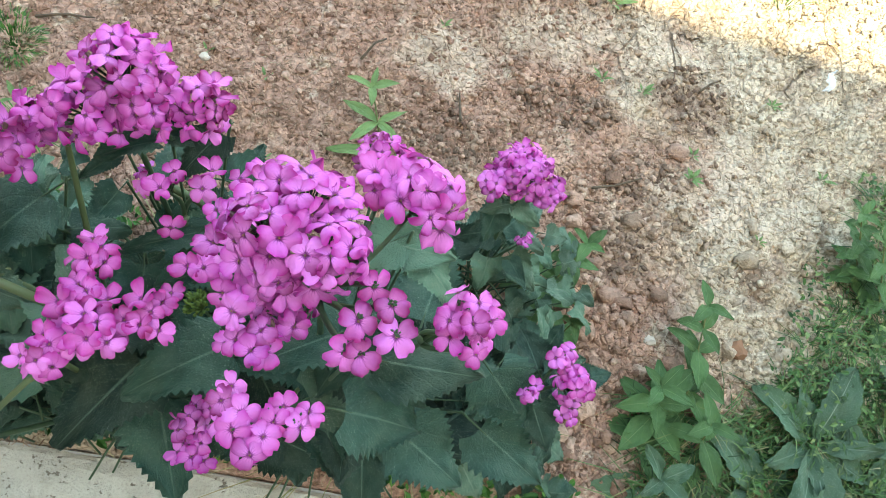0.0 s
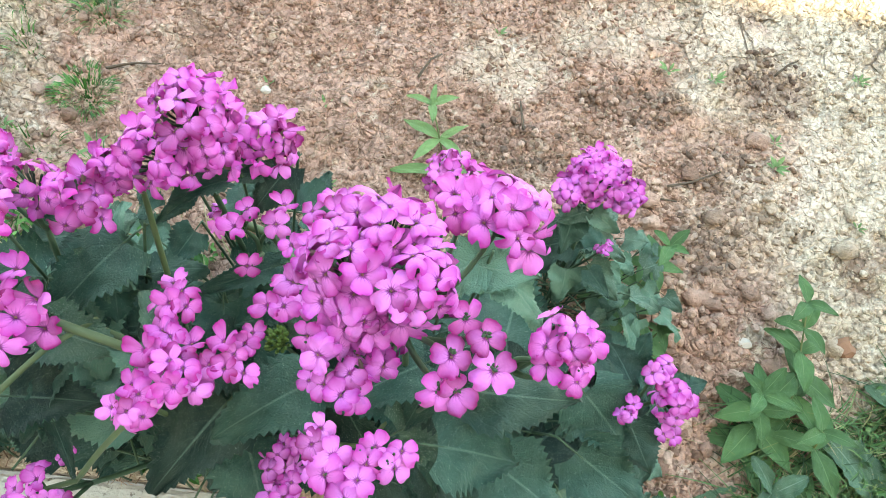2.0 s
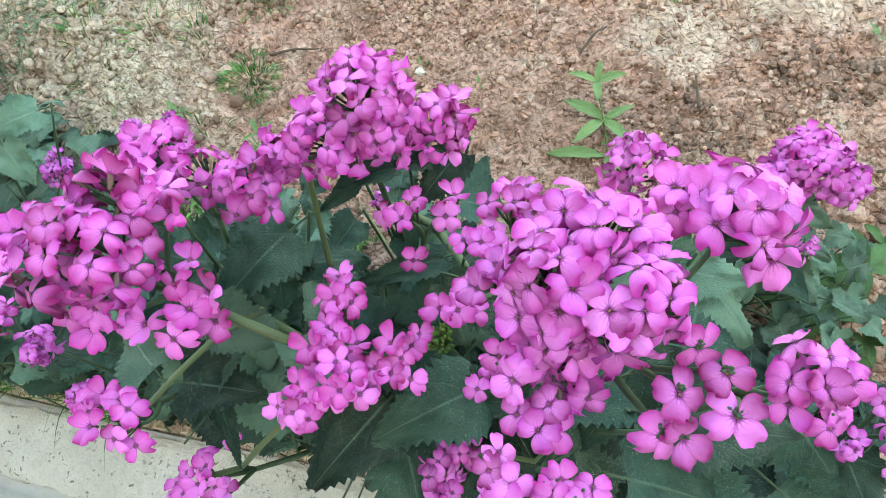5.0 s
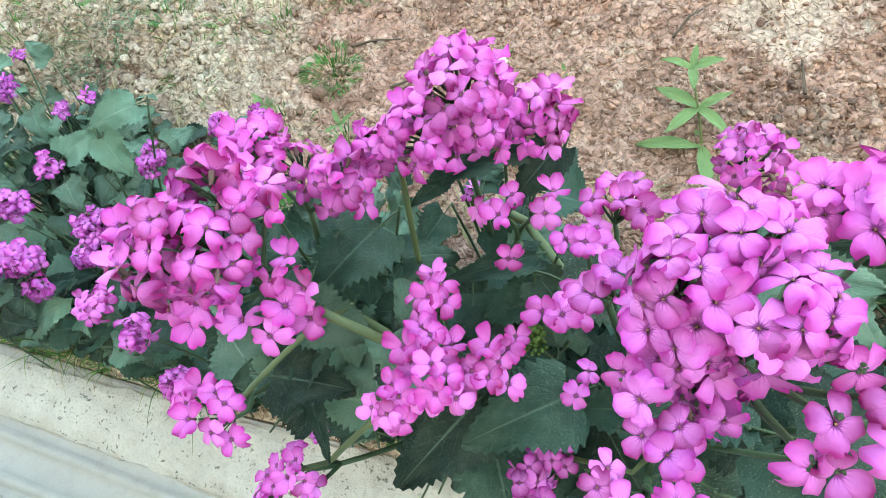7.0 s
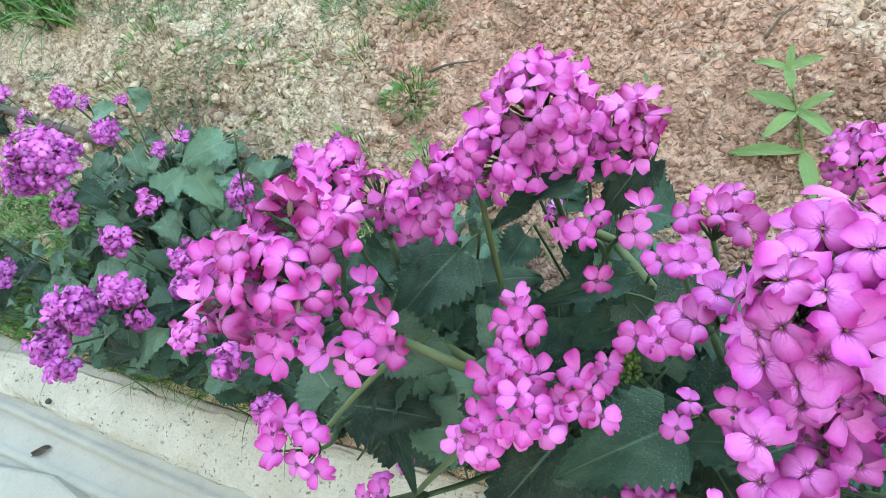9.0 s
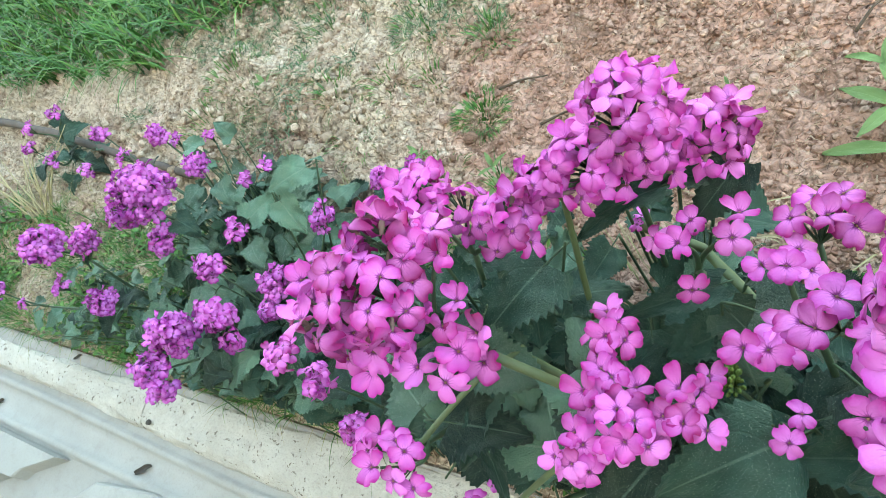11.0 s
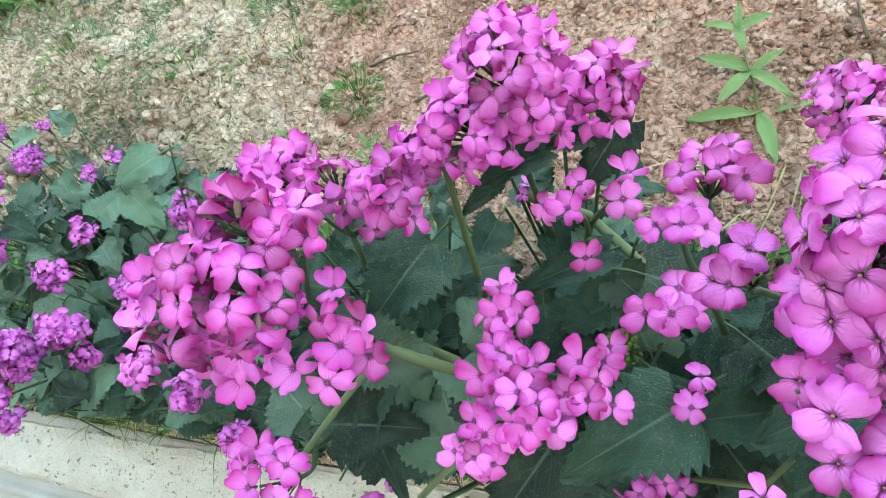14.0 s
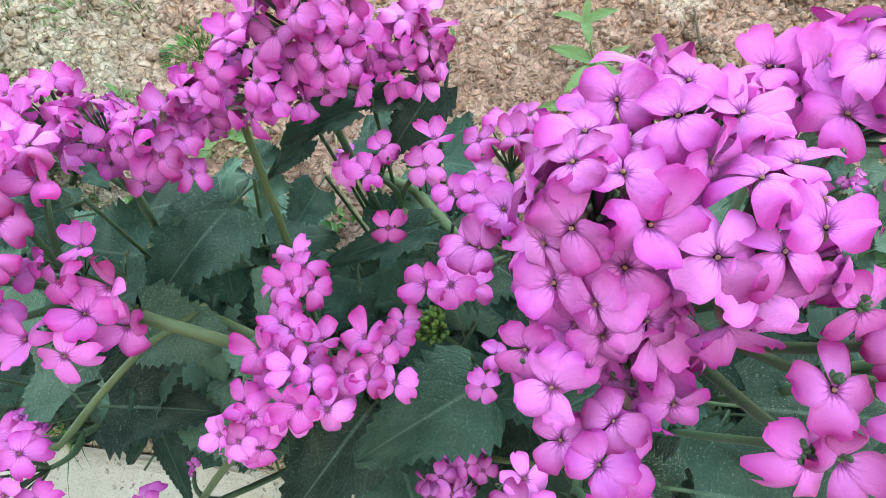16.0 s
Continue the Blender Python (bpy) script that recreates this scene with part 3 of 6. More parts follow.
# stepped concrete gutter in front of the kerb
GUTTER = [(-0.018, -0.2), (-0.018, -0.029), (-0.026, -0.032), (-0.038, -0.0335), (-0.0425, -0.030), (-0.0465, -0.0255), (-0.051, -0.024), (-0.0555, -0.0255), (-0.0595, -0.031), (-0.064, -0.0355), (-0.072, -0.037), (-0.085, -0.0375),
          (-0.097, -0.037), (-0.1005, -0.033), (-0.105, -0.0295), (-0.110, -0.0285), (-0.115, -0.031), (-0.119, -0.037), (-0.124, -0.041), (-0.20, -0.042), (-0.30, -0.044), (-0.30, -0.2)]
v, f = extrude_profile(GUTTER, -60.0, 60.0, 0.03, 0.0008, 41, gutter_warp)
tagged(part("gutter", mesh_of("gutter", v, f, SLAB, True)), "smooth pale grey concrete gutter with two raised ribs", "gutter", kind="structure")
# paving slabs up to the added shade walls
pv = part("pavement", mesh_of("pavement", [(-60, -2.7, -0.06), (60, -2.7, -0.06), (60, -0.301, -0.06), (-60, -0.301, -0.06)], [(0, 1, 2, 3)], SLAB_DARK))
tagged(pv, "pale concrete pavement in front of the bed", "pavement", kind="structure")
slab_me = None
for i in range(-16, 15):
    for j in range(5):
        if slab_me is None:
            bm = bmesh.new()
            bmesh.ops.create_cube(bm, size=1.0)
            bmesh.ops.scale(bm, vec=(0.392, 0.392, 0.05), verts=bm.verts)
            bmesh.ops.bevel(bm, geom=bm.edges[:], offset=0.004, segments=1, affect="EDGES")
            slab_me = bpy.data.meshes.new("slab")
            bm.to_mesh(slab_me)
            bm.free()
            slab_me.materials.append(SLAB)
        part("slab", slab_me, pv, "", pose(i * 0.4, -0.502 - j * 0.4, -0.06 + rnd.uniform(0, 0.003)))
# unseen walls, added to shade the bed and leave one sunlit patch
for name, x0, x1, top in (("shade_wall_tall", -30.0, 0.54, 8.2), ("shade_wall_low", 0.543, 30.0, 5.68)):
    bm = bmesh.new()
    bmesh.ops.create_cube(bm, size=1.0)
    bmesh.ops.scale(bm, vec=(x1 - x0, 0.3, top + 0.5), verts=bm.verts)
    me = bpy.data.meshes.new(name)
    bm.to_mesh(me)
    bm.free()
    me.materials.append(PLASTER)
    wall = part(name, me, None, "", pose((x0 + x1) / 2, -2.85, (top - 0.5) / 2))
    tagged(wall, "plain brown plastered wall, unseen, added to shade the bed", "wall", kind="structure")


# ---------------------------------------------------------------- flowers and leaves
def flower_mesh(seed):
    """A four-petalled flower one unit across, facing z."""
    g = random.Random(seed)
    v, f, uv, slots = [], [], [], []
    rows, cols = 9, 7
    half_open = seed % 5 == 0
    open_, bow, pair = g.uniform(0.28, 0.42) if half_open else g.uniform(-0.05, 0.24), g.uniform(0.0, 0.22), g.uniform(-0.18, 0.18)
    for k in range(4):
        turn = math.pi / 2 * k + pair * (1 if k % 2 else -1) + g.uniform(-0.14, 0.14)
        lift, cup, roll_ = open_ + g.uniform(-0.10, 0.14), g.uniform(-0.40, 0.26), g.uniform(-0.45, 0.45)
        size, droop, broad, ph = g.uniform(0.90, 1.06), bow + g.uniform(-0.05, 0.10), g.uniform(0.92, 1.10), g.uniform(0, 6)
        start = len(v)
        for i in range(rows):
            t = (i / (rows - 1)) ** 0.85
            r = 0.035 + 0.475 * t * size
            q = (t - 0.08) / 0.92
            w = 0.034 + (0.192 * max(0.0, 1 - abs((q - 0.68) / (0.70 if q < 0.68 else 0.335)) ** (2.1 if q < 0.68 else 2.6)) ** 0.55 if q > 0 else 0)
            for j in range(cols):
                s = 2 * j / (cols - 1) - 1
                notch = -0.006 * (1 - abs(s)) * (t > 0.97)
                x = s * w * broad * (1 + 0.05 * math.sin(7 * t + ph + s))
                y = r + notch - 0.018 * max(0.0, t - 0.8) / 0.2 * (1 - abs(s)) + 0.020 * math.sin(s * 3.4 + ph) * t
                z = lift * t - droop * t * t + (cup - 0.10 * t) * s * s * t * 0.7 + roll_ * s * w + t * (0.040 * math.sin(s * 3.6 + ph + t * 4) + 0.018 * math.sin(s * 8 - ph + t * 9))
                ct, st = math.cos(turn), math.sin(turn)
                v.append((x * ct - y * st, x * st + y * ct, z))
                uv.append((0.5 + s * 0.5, t))
        for i in range(rows - 1):
            for j in range(cols - 1):
                a = start + i * cols + j
                f.append((a, a + 1, a + cols + 1, a + cols))
                slots.append(0)
    # throat with anthers
    start = len(v)
    for k in range(6):
        a = math.pi / 3 * k
        v += [(0.030 * math.cos(a), 0.030 * math.sin(a), 0.010), (0.017 * math.cos(a), 0.017 * math.sin(a), 0.035)]
        uv += [(0.5, 0.02)] * 2
    for k in range(6):
        a, c = start + 2 * k, start + 2 * ((k + 1) % 6)
        f.append((a, c, c + 1, a + 1))
        slots.append(1)
    f.append(tuple(start + 2 * k + 1 for k in range(6)))
    slots.append(1)
    # calyx tube under the petals
    start = len(v)
    for z, r in ((-0.30, 0.035), (-0.12, 0.075), (0.0, 0.055)):
        for k in range(6):
            a = math.pi / 3 * k
            v.append((r * math.cos(a), r * math.sin(a), z))
            uv.append((0.5, 0.5))
    for i in range(2):
        for k in range(6):
            a, c = start + i * 6 + k, start + i * 6 + (k + 1) % 6
            f.append((a, c, c + 6, a + 6))
            slots.append(2)
    me = mesh_of("flower", v, f, [PETAL, EYELET, CALYX], True, uv)
    me.polygons.foreach_set("material_index", slots)
    return me


def leaf_mesh(name, material, seed, half, teeth, rows, fold, droop, curl, petiole=0.3, shape="heart"):
    """A blade one unit long along y, with toothed edges and a stalk behind it."""
    g = random.Random(seed)
    v, f, uv = [], [], []
    cols = 9
    ph = g.uniform(0, 6)
    for i in range(rows):
        t = i / (rows - 1)
        if shape == "heart":
            w = half * (min(1.0, (t + 0.07) / 0.22) ** 0.55) * (1 - t) ** 0.72 * 1.18
            back = -0.10 * max(0, 1 - t / 0.18)
        else:
            w = half * (math.sin(math.pi * min(1, t * 0.92 + 0.06)) ** 0.8) * (1 - 0.25 * t)
            back = 0.0
        for j in range(cols):
            s = 2 * j / (cols - 1) - 1
            e = abs(s)
            tooth = (1 + teeth * (0.5 if i % 2 else -0.5) * (e > 0.85) * g.uniform(0.4, 1.7)) if 0 < i < rows - 1 else 1
            x = s * w * tooth
            y = t + back * e * e + (teeth * 0.16 * (i % 2) * (e > 0.85))
            z = fold * e * w * 1.2 - droop * t * t + curl * (0.05 * math.sin(5.5 * t + ph + 2.2 * s) + 0.016 * math.sin(14.0 * t + 2 * ph + 4 * s)) * e + 0.035 * math.sin(t * 19 + 4 * e) * e * (1 - e) * 2
            v.append((x, y, z))
            uv.append((0.5 + s * 0.5, t))
    for i in range(rows - 1):
        for j in range(cols - 1):
            a = i * cols + j
            f.append((a, a + 1, a + cols + 1, a + cols))
    sv, sf = [], []
    if petiole:
        tube(sv, sf, [(0, -petiole, -0.06 * petiole), (0, -petiole / 2, 0.012), (0, 0.02, -0.004), (0, 0.45, -0.010 - droop * 0.2)], [0.018, 0.016, 0.014, 0.006], 5)
    n0 = len(v)
    v += [tuple(p) for p in sv]
    uv += [(0.5, 0.5)] * len(sv)
    f2 = [tuple(n0 + k for k in face) for face in sf]
    me = mesh_of(name, v, f + f2, [material, WEED_STEM if material in (WEED, FRESH) else STEM], True, uv)
    me.polygons.foreach_set("material_index", [0] * len(f) + [1] * len(f2))
    return me


PALE_STEM = stem_material("pale_stem", (0.07, 0.105, 0.045), (0.12, 0.155, 0.068))
FLOWERS = [flower_mesh(100 + k) for k in range(16)]
LEAVES = [leaf_mesh("leaf", LEAF, 40 + k, 0.46 + 0.04 * (k % 3), 0.15, 27, (0.22, 0.38, -0.12, 0.25, 0.5, 0.1)[k], (0.14, 0.28, 0.36, 0.2, 0.08, 0.45)[k], 2.6) for k in range(6)]
DUSTY_LEAVES = [leaf_mesh("leaf", DUSTY, 140 + k, 0.46, 0.14, 25, 0.2 - 0.12 * k, 0.2 + 0.1 * k, 2.8) for k in range(3)]
LONG_LEAVES = [leaf_mesh("leaf", LEAF, 60 + k, 0.30, 0.12, 29, 0.25, 0.15 + 0.12 * k, 1.2, 0.12) for k in range(3)]
LANCE = [leaf_mesh("leaf", FRESH, 80 + k, 0.135 + 0.03 * k, 0.0, 13, 0.25, 0.12 + 0.1 * k, 0.6, 0.05, "lance") for k in range(3)]
OVATE = [leaf_mesh("leaf", WEED, 90 + k, 0.26, 0.0, 13, 0.15, 0.15 + 0.12 * k, 0.9, 0.08, "lance") for k in range(3)]
DOCKS = [leaf_mesh("leaf", DOCK, 95 + k, 0.20 + 0.05 * k, 0.10, 17, 0.15, 0.25, 1.8, 0.2, "lance") for k in range(3)]

PLANTS = {}
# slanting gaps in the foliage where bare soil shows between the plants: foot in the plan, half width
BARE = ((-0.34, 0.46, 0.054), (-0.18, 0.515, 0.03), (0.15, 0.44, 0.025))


def start_plant(base, label, group="honesty plants in the bed", category="flower"):
    x, y = base
    root = Vector((x, y, gz(x, y) - 0.01))
    ob = new("honesty_plant")
    ob.location = root
    tagged(ob, label, category, group)
    PLANTS[ob] = {"root": root, "heads": []}
    return ob


def head(plant, centre, radius, count, size, violet):
    PLANTS[plant]["heads"].append((Vector(centre), radius, count, size, violet))


def put_leaf(plant, meshes, foot, forward, normal, size, top=0.50):
    """A leaf whose stalk begins at foot. Leaves keep off the kerb and below the flower heads."""
    root = PLANTS[plant]["root"]
    forward, foot = Vector(forward).normalized(), Vector(foot)
    edge = 0.064 if foot.x < -0.5 else 0.078 if foot.x < -0.10 and foot.z > 0.13 else 0.062 if foot.x < -0.10 else 0.045
    if foot.z < 0.25:
        edge = max(edge, float(crest(foot.x)) + 0.014)
    if min(foot.y, (foot + forward * size * 1.25).y) - 0.2 * size * abs(forward.x) < edge:
        forward.y = abs(forward.y) * 0.8 + 0.15
        forward.normalize()
        foot.y = max(foot.y, edge + 0.2 * size)
    mid = foot + forward * size * 0.75
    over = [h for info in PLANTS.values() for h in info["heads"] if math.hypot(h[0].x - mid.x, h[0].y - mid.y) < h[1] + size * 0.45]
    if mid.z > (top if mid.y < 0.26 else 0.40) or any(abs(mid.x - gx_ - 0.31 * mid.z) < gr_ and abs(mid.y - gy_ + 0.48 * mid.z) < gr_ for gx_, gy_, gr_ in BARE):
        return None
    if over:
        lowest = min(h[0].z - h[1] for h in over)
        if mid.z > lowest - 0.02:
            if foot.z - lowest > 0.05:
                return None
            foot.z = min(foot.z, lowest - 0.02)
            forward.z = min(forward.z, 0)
    if meshes is LEAVES and size < 0.068 and rnd.random() < 0.26:
        meshes = DUSTY_LEAVES
    me = meshes[rnd.randrange(len(meshes))]
    turn = basis(normal, forward)
    m = Matrix.Translation(Vector(foot) - root) @ turn @ Matrix.Scale(size, 4) @ pose(0, 0.3, 0)
    ob = part("leaf", me, plant, "", m)
    return ob


def blade(plant, foot, tip, normal, broad, meshes):
    """One large leaf of known place, on a stalk that runs down into the plant."""
    root, foot, tip = PLANTS[plant]["root"], Vector(foot), Vector(tip)
    size = (tip - foot).length
    m = Matrix.Translation(foot - root) @ basis(normal, tip - foot) @ Matrix.Diagonal((size * broad, size, size, 1))
    part("leaf", meshes[rnd.randrange(len(meshes))], plant, "", m)
    stalk = foot - (tip - foot) * 0.28
    v, f = [], []
    tube(v, f, curve_points(stalk.lerp(root, 0.45) - root - Vector((0, 0, 0.03)), stalk - root, (0, 0, 0.01), 5), [0.0016, 0.0015, 0.0014, 0.0013, 0.0012], 5)
    part("leaf_stalk", mesh_of("leaf_stalk", v, f, STEM, True), plant)


def grow(plant, leaf_size=0.07, leaves=5, basal=6, spread=0.09, skirt=0, low_leaves=None, floor=0.0):
    """Stems from the root to every head, flowers on the heads, leaves along the stems."""
    info = PLANTS[plant]
    root, heads = info["root"], info["heads"]
    top = sum((h[0] for h in heads), Vector()) / len(heads)
    low = min(h[0].z for h in heads)
    crown = Vector((root.x * 0.55 + top.x * 0.45, root.y * 0.55 + top.y * 0.45, root.z + max(0.05, (low - root.z) * 0.55)))
    v, f = [], []
    pts = curve_points(Vector((0, 0, 0)), crown - root, (0.01, -0.01, 0), 6)
    tube(v, f, pts, [0.0048, 0.0045, 0.0042, 0.0039, 0.0036, 0.0033], 7)
    part("main_stem", mesh_of("main_stem", v, f, STEM, True), plant)
    stem_pts = [p + root for p in pts]
    # heads that stand close together share one stem up to a fork
    forks = []
    for h in sorted(heads, key=lambda h: -h[1]):
        near = [k for k in forks if (k["at"] - h[0]).length < 0.075]
        if near:
            near[0]["heads"].append(h)
        else:
            forks.append({"at": h[0], "heads": [h]})
    plan = []
    for k in forks:
        if len(k["heads"]) == 1:
            plan.append((crown, k["heads"][0], True))
            continue
        mean = sum((h[0] for h in k["heads"]), Vector()) / len(k["heads"])
        drop = min(h[0].z - h[1] for h in k["heads"])
        fork = Vector((mean.x * 0.85 + crown.x * 0.15, mean.y * 0.85 + crown.y * 0.15, max(crown.z + 0.01, min(mean.z - 0.05, drop - 0.015))))
        line = curve_points(crown, fork, (0.004, -0.004, -0.01), 8)
        v, f = [], []
        tube(v, f, [p - root for p in line], [0.0032 - 0.00015 * q for q in range(8)], 6)
        part("stem", mesh_of("stem", v, f, STEM, True), plant)
        for q in range(leaves + 1):
            s = (q + rnd.uniform(0.1, 0.9)) / (leaves + 1)
            a = q * 2.4 + rnd.uniform(-0.4, 0.4)
            put_leaf(plant, LEAVES, line[int(s * 7)], (math.cos(a), math.sin(a), rnd.uniform(-0.3, 0.1)), (rnd.uniform(-0.6, 0.6), rnd.uniform(-0.8, 0.3), 1), leaf_size * rnd.uniform(0.7, 1.15))
        plan += [(fork, h, False) for h in k["heads"]]
    taken = []
    for crown_, (centre, radius, count, size, violet), leafy in plan:
        away = (centre - crown_).normalized()
        axis = (away * 0.55 + Vector((0, -0.12, 0.75))).normalized()
        foot = centre - axis * radius * 0.9
        line = curve_points(crown_, foot, (rnd.uniform(-0.01, 0.01), rnd.uniform(-0.01, 0.01), -0.18 * (foot - crown_).length * (1 - abs(away.z))), 8)
        v, f = [], []
        tube(v, f, [p - root for p in line], [0.0022 - 0.00013 * k for k in range(8)], 6)
        part("stem", mesh_of("stem", v, f, STEM, True), plant)
        # leaves along the stem
        n = (leaves if count > 4 else max(1, leaves // 2)) if leafy else 1
        for k in range(n):
            s = (k + rnd.uniform(0.1, 0.9)) / n * 0.82
            p = line[min(6, int(s * 7))].lerp(line[min(7, int(s * 7) + 1)], s * 7 % 1)
            if p.z < floor:
                continue
            a = rnd.uniform(0, 6.283)
            out = Vector((math.cos(a), math.sin(a), rnd.uniform(-0.25, 0.15)))
            normal = Vector((rnd.uniform(-0.6, 0.6), rnd.uniform(-0.8, 0.3), 1))
            put_leaf(plant, LEAVES if s < 0.6 else LONG_LEAVES, p, out, normal, leaf_size * rnd.uniform(0.75, 1.25) * (1.1 - 0.55 * s))
        # head: stalks, small buds and the flowers
        v, f = [], []
        loose = count < 8
        turn = basis(axis, (1, 0.2, 0)).to_3x3()
        flowers = []
        if loose:
            for k in range(count):
                h = 1 - (k + 0.5) / max(count, 1) * 0.75
                a = k * 2.39996 + rnd.uniform(-0.25, 0.25)
                q = math.sqrt(max(0, 1 - h * h))
                d = (turn @ Vector((q * math.cos(a), q * math.sin(a), h))).normalized()
                flowers.append((centre + d * radius * rnd.uniform(0.8, 1.1), d))
        else:
            shaggy = violet > 0.42
            skew = (rnd.uniform(0.7, 1.25), rnd.uniform(0.7, 1.25), rnd.uniform(0.7, 1.3)) if shaggy else (1, 1, 1)
            # an outer coat of evenly spread flowers, then a few deeper ones
            for layer, gap in ((1.0, 0.53), (0.72, 0.56)):
                for k in range(260 if layer == 1 else 120):
                    d = Vector((rnd.gauss(0, 1), rnd.gauss(0, 1), rnd.gauss(0, 1))).normalized()
                    if d.z < (-0.75 if shaggy else -0.30):
                        continue
                    d = turn @ Vector((d.x * skew[0], d.y * skew[1], d.z * skew[2]))
                    p = centre + d * radius * layer * (rnd.uniform(0.55, 1.12) if shaggy else rnd.uniform(0.82, 1.10))
                    if not shaggy and any((p - o[0]).length < o[1] * 0.86 * layer for o in heads if o[2] >= 8 and (o[0] - centre).length > 1e-5):
                        continue
                    if any((p - o).length < size * gap for o in taken):
                        continue
                    taken.append(p)
                    flowers.append((centre.lerp(p, 0.88) if shaggy else p, d))
        for p, d in flowers:
            tube(v, f, curve_points(foot - root, p - d * size * 0.28 - root, (0, 0, -0.1 * radius), 4), [0.0009, 0.0008, 0.0008, 0.0009], 4)
        buds = 10 if count else 48
        for k in range(buds):
            a, h = rnd.uniform(0, 6.283), rnd.uniform(0.1, 1) if count else rnd.uniform(-0.2, 1)
            q = math.sqrt(max(0, 1 - h * h))
            p = centre + turn @ Vector((q * math.cos(a), q * math.sin(a), h)) * radius * (rnd.uniform(0.35, 0.8) if count else rnd.uniform(0.7, 1))
            tube(v, f, [foot - root, p - root], [0.0005, 0.0005], 3)
            s = 0.0011 if count else 0.0020
            d = (p - foot).normalized()
            tube(v, f, [p - root - d * s, p - root, p - root + d * s * 1.2, p - root + d * s * 2], [0.0005, s * 0.75, s * 0.7, 0.0004], 5)
        hd = part("flower_head" if count else "bud_head", mesh_of("flower_head", v, f, STEM if count else BUD, True), plant)
        for p, d in flowers:
            shake = Vector((rnd.uniform(-1, 1), rnd.uniform(-1, 1), rnd.uniform(-1, 1)))
            face = (d * 0.45 + shake * 0.34 + Vector((-0.05, -0.15, 0.85)) if loose else d * 0.75 + shake * 0.62 + Vector((0, -0.10, 0.42))).normalized()
            m = Matrix.Translation(p - root) @ basis(face, (rnd.uniform(-1, 1), rnd.uniform(-1, 1), 0.2)) @ Matrix.Scale(size * rnd.uniform(0.9, 1.1), 4)
            fl = part("flower", FLOWERS[rnd.randrange(len(FLOWERS))], hd, "", m)
            c = min(1, max(0, violet + rnd.uniform(-0.12, 0.12)))
            fl.color = (c, c, c, 1)
    # leaves round the foot and up the main stem
    for k in range(basal):
        s = rnd.uniform(0.15, 1)
        p = stem_pts[int(s * 4.99)]
        a = k * 2.4 + rnd.uniform(-0.4, 0.4)
        out = Vector((math.cos(a), math.sin(a), rnd.uniform(0.0, 0.5)))
        reach = spread * rnd.uniform(0.2, 1.0)
        foot = p + out * reach
        if foot.y < 0.09 and foot.z < 0.12:
            continue
        sv, sf = [], []
        tube(sv, sf, curve_points(p - root, foot - root, (0, 0, 0.02), 4), [0.0014, 0.0014, 0.0013, 0.0012], 5)
        leaf = put_leaf(plant, low_leaves or LEAVES, foot, out + Vector((0, 0, -0.35)), (rnd.uniform(-0.55, 0.55) + out.x * 0.35, rnd.uniform(-0.7, 0.35) + out.y * 0.35, 1), leaf_size * rnd.uniform(0.7, 1.45))
        if leaf is not None:
            part("leaf_stalk", mesh_of("leaf_stalk", sv, sf, STEM, True), plant)

    # a low skirt of leaves that hides the soil round the foot
    for k in range(skirt):
        a = rnd.uniform(0, 6.283)
        q = min(0.20, spread * 1.25) * math.sqrt(rnd.uniform(0.05, 1))
        x, y = root.x + q * math.cos(a), max(0.115, root.y + q * 0.6 * math.sin(a))
        z = gz(x, y) + rnd.uniform(0.03, 0.15)
        foot = Vector((x, y, z))
        sv, sf = [], []
        tube(sv, sf, curve_points((0, 0, 0.01), foot - root, (0, 0, 0.03), 5), [0.0013] * 5, 5)
        if put_leaf(plant, low_leaves or LEAVES, foot, (math.cos(a), math.sin(a), rnd.uniform(-0.4, 0.2)), (rnd.uniform(-0.5, 0.5), rnd.uniform(-0.6, 0.3), 1), leaf_size * rnd.uniform(0.7, 1.3)) is not None:
            part("leaf_stalk", mesh_of("leaf_stalk", sv, sf, STEM, True), plant)


def thick_stem(plant, a, c, r0, r1):
    """A stout stem seen in the open, run on into its head and down into the leaves."""
    root = PLANTS[plant]["root"]
    a, c = Vector(a), Vector(c)
    near = min(PLANTS[plant]["heads"], key=lambda h: min((h[0] - a).length, (h[0] - c).length))
    if (near[0] - c).length < (near[0] - a).length:
        a, c, r0, r1 = c, a, r1, r0
    d = (a - c).normalized()
    gap = (near[0] - a).length
    line = [near[0] - Vector((0, 0, near[1] * 0.4)), a + d * gap * 0.35] if gap < 0.14 else [a + d * 0.02]
    line += [p for p in curve_points(a, c, (0, 0, 0.004), 7)]
    line += [c - d * 0.03 + Vector((0, 0.004, -0.02)), c.lerp(root, 0.5) + Vector((0, 0, -0.02)), root.copy()]
    n = len(line)
    v, f = [], []
    tube(v, f, [p - root for p in line], [r0 + (r1 - r0) * k / (n - 1) for k in range(n)], 8)
    part("stem", mesh_of("stem", v, f, PALE_STEM, True), plant, "thick pale olive stem")


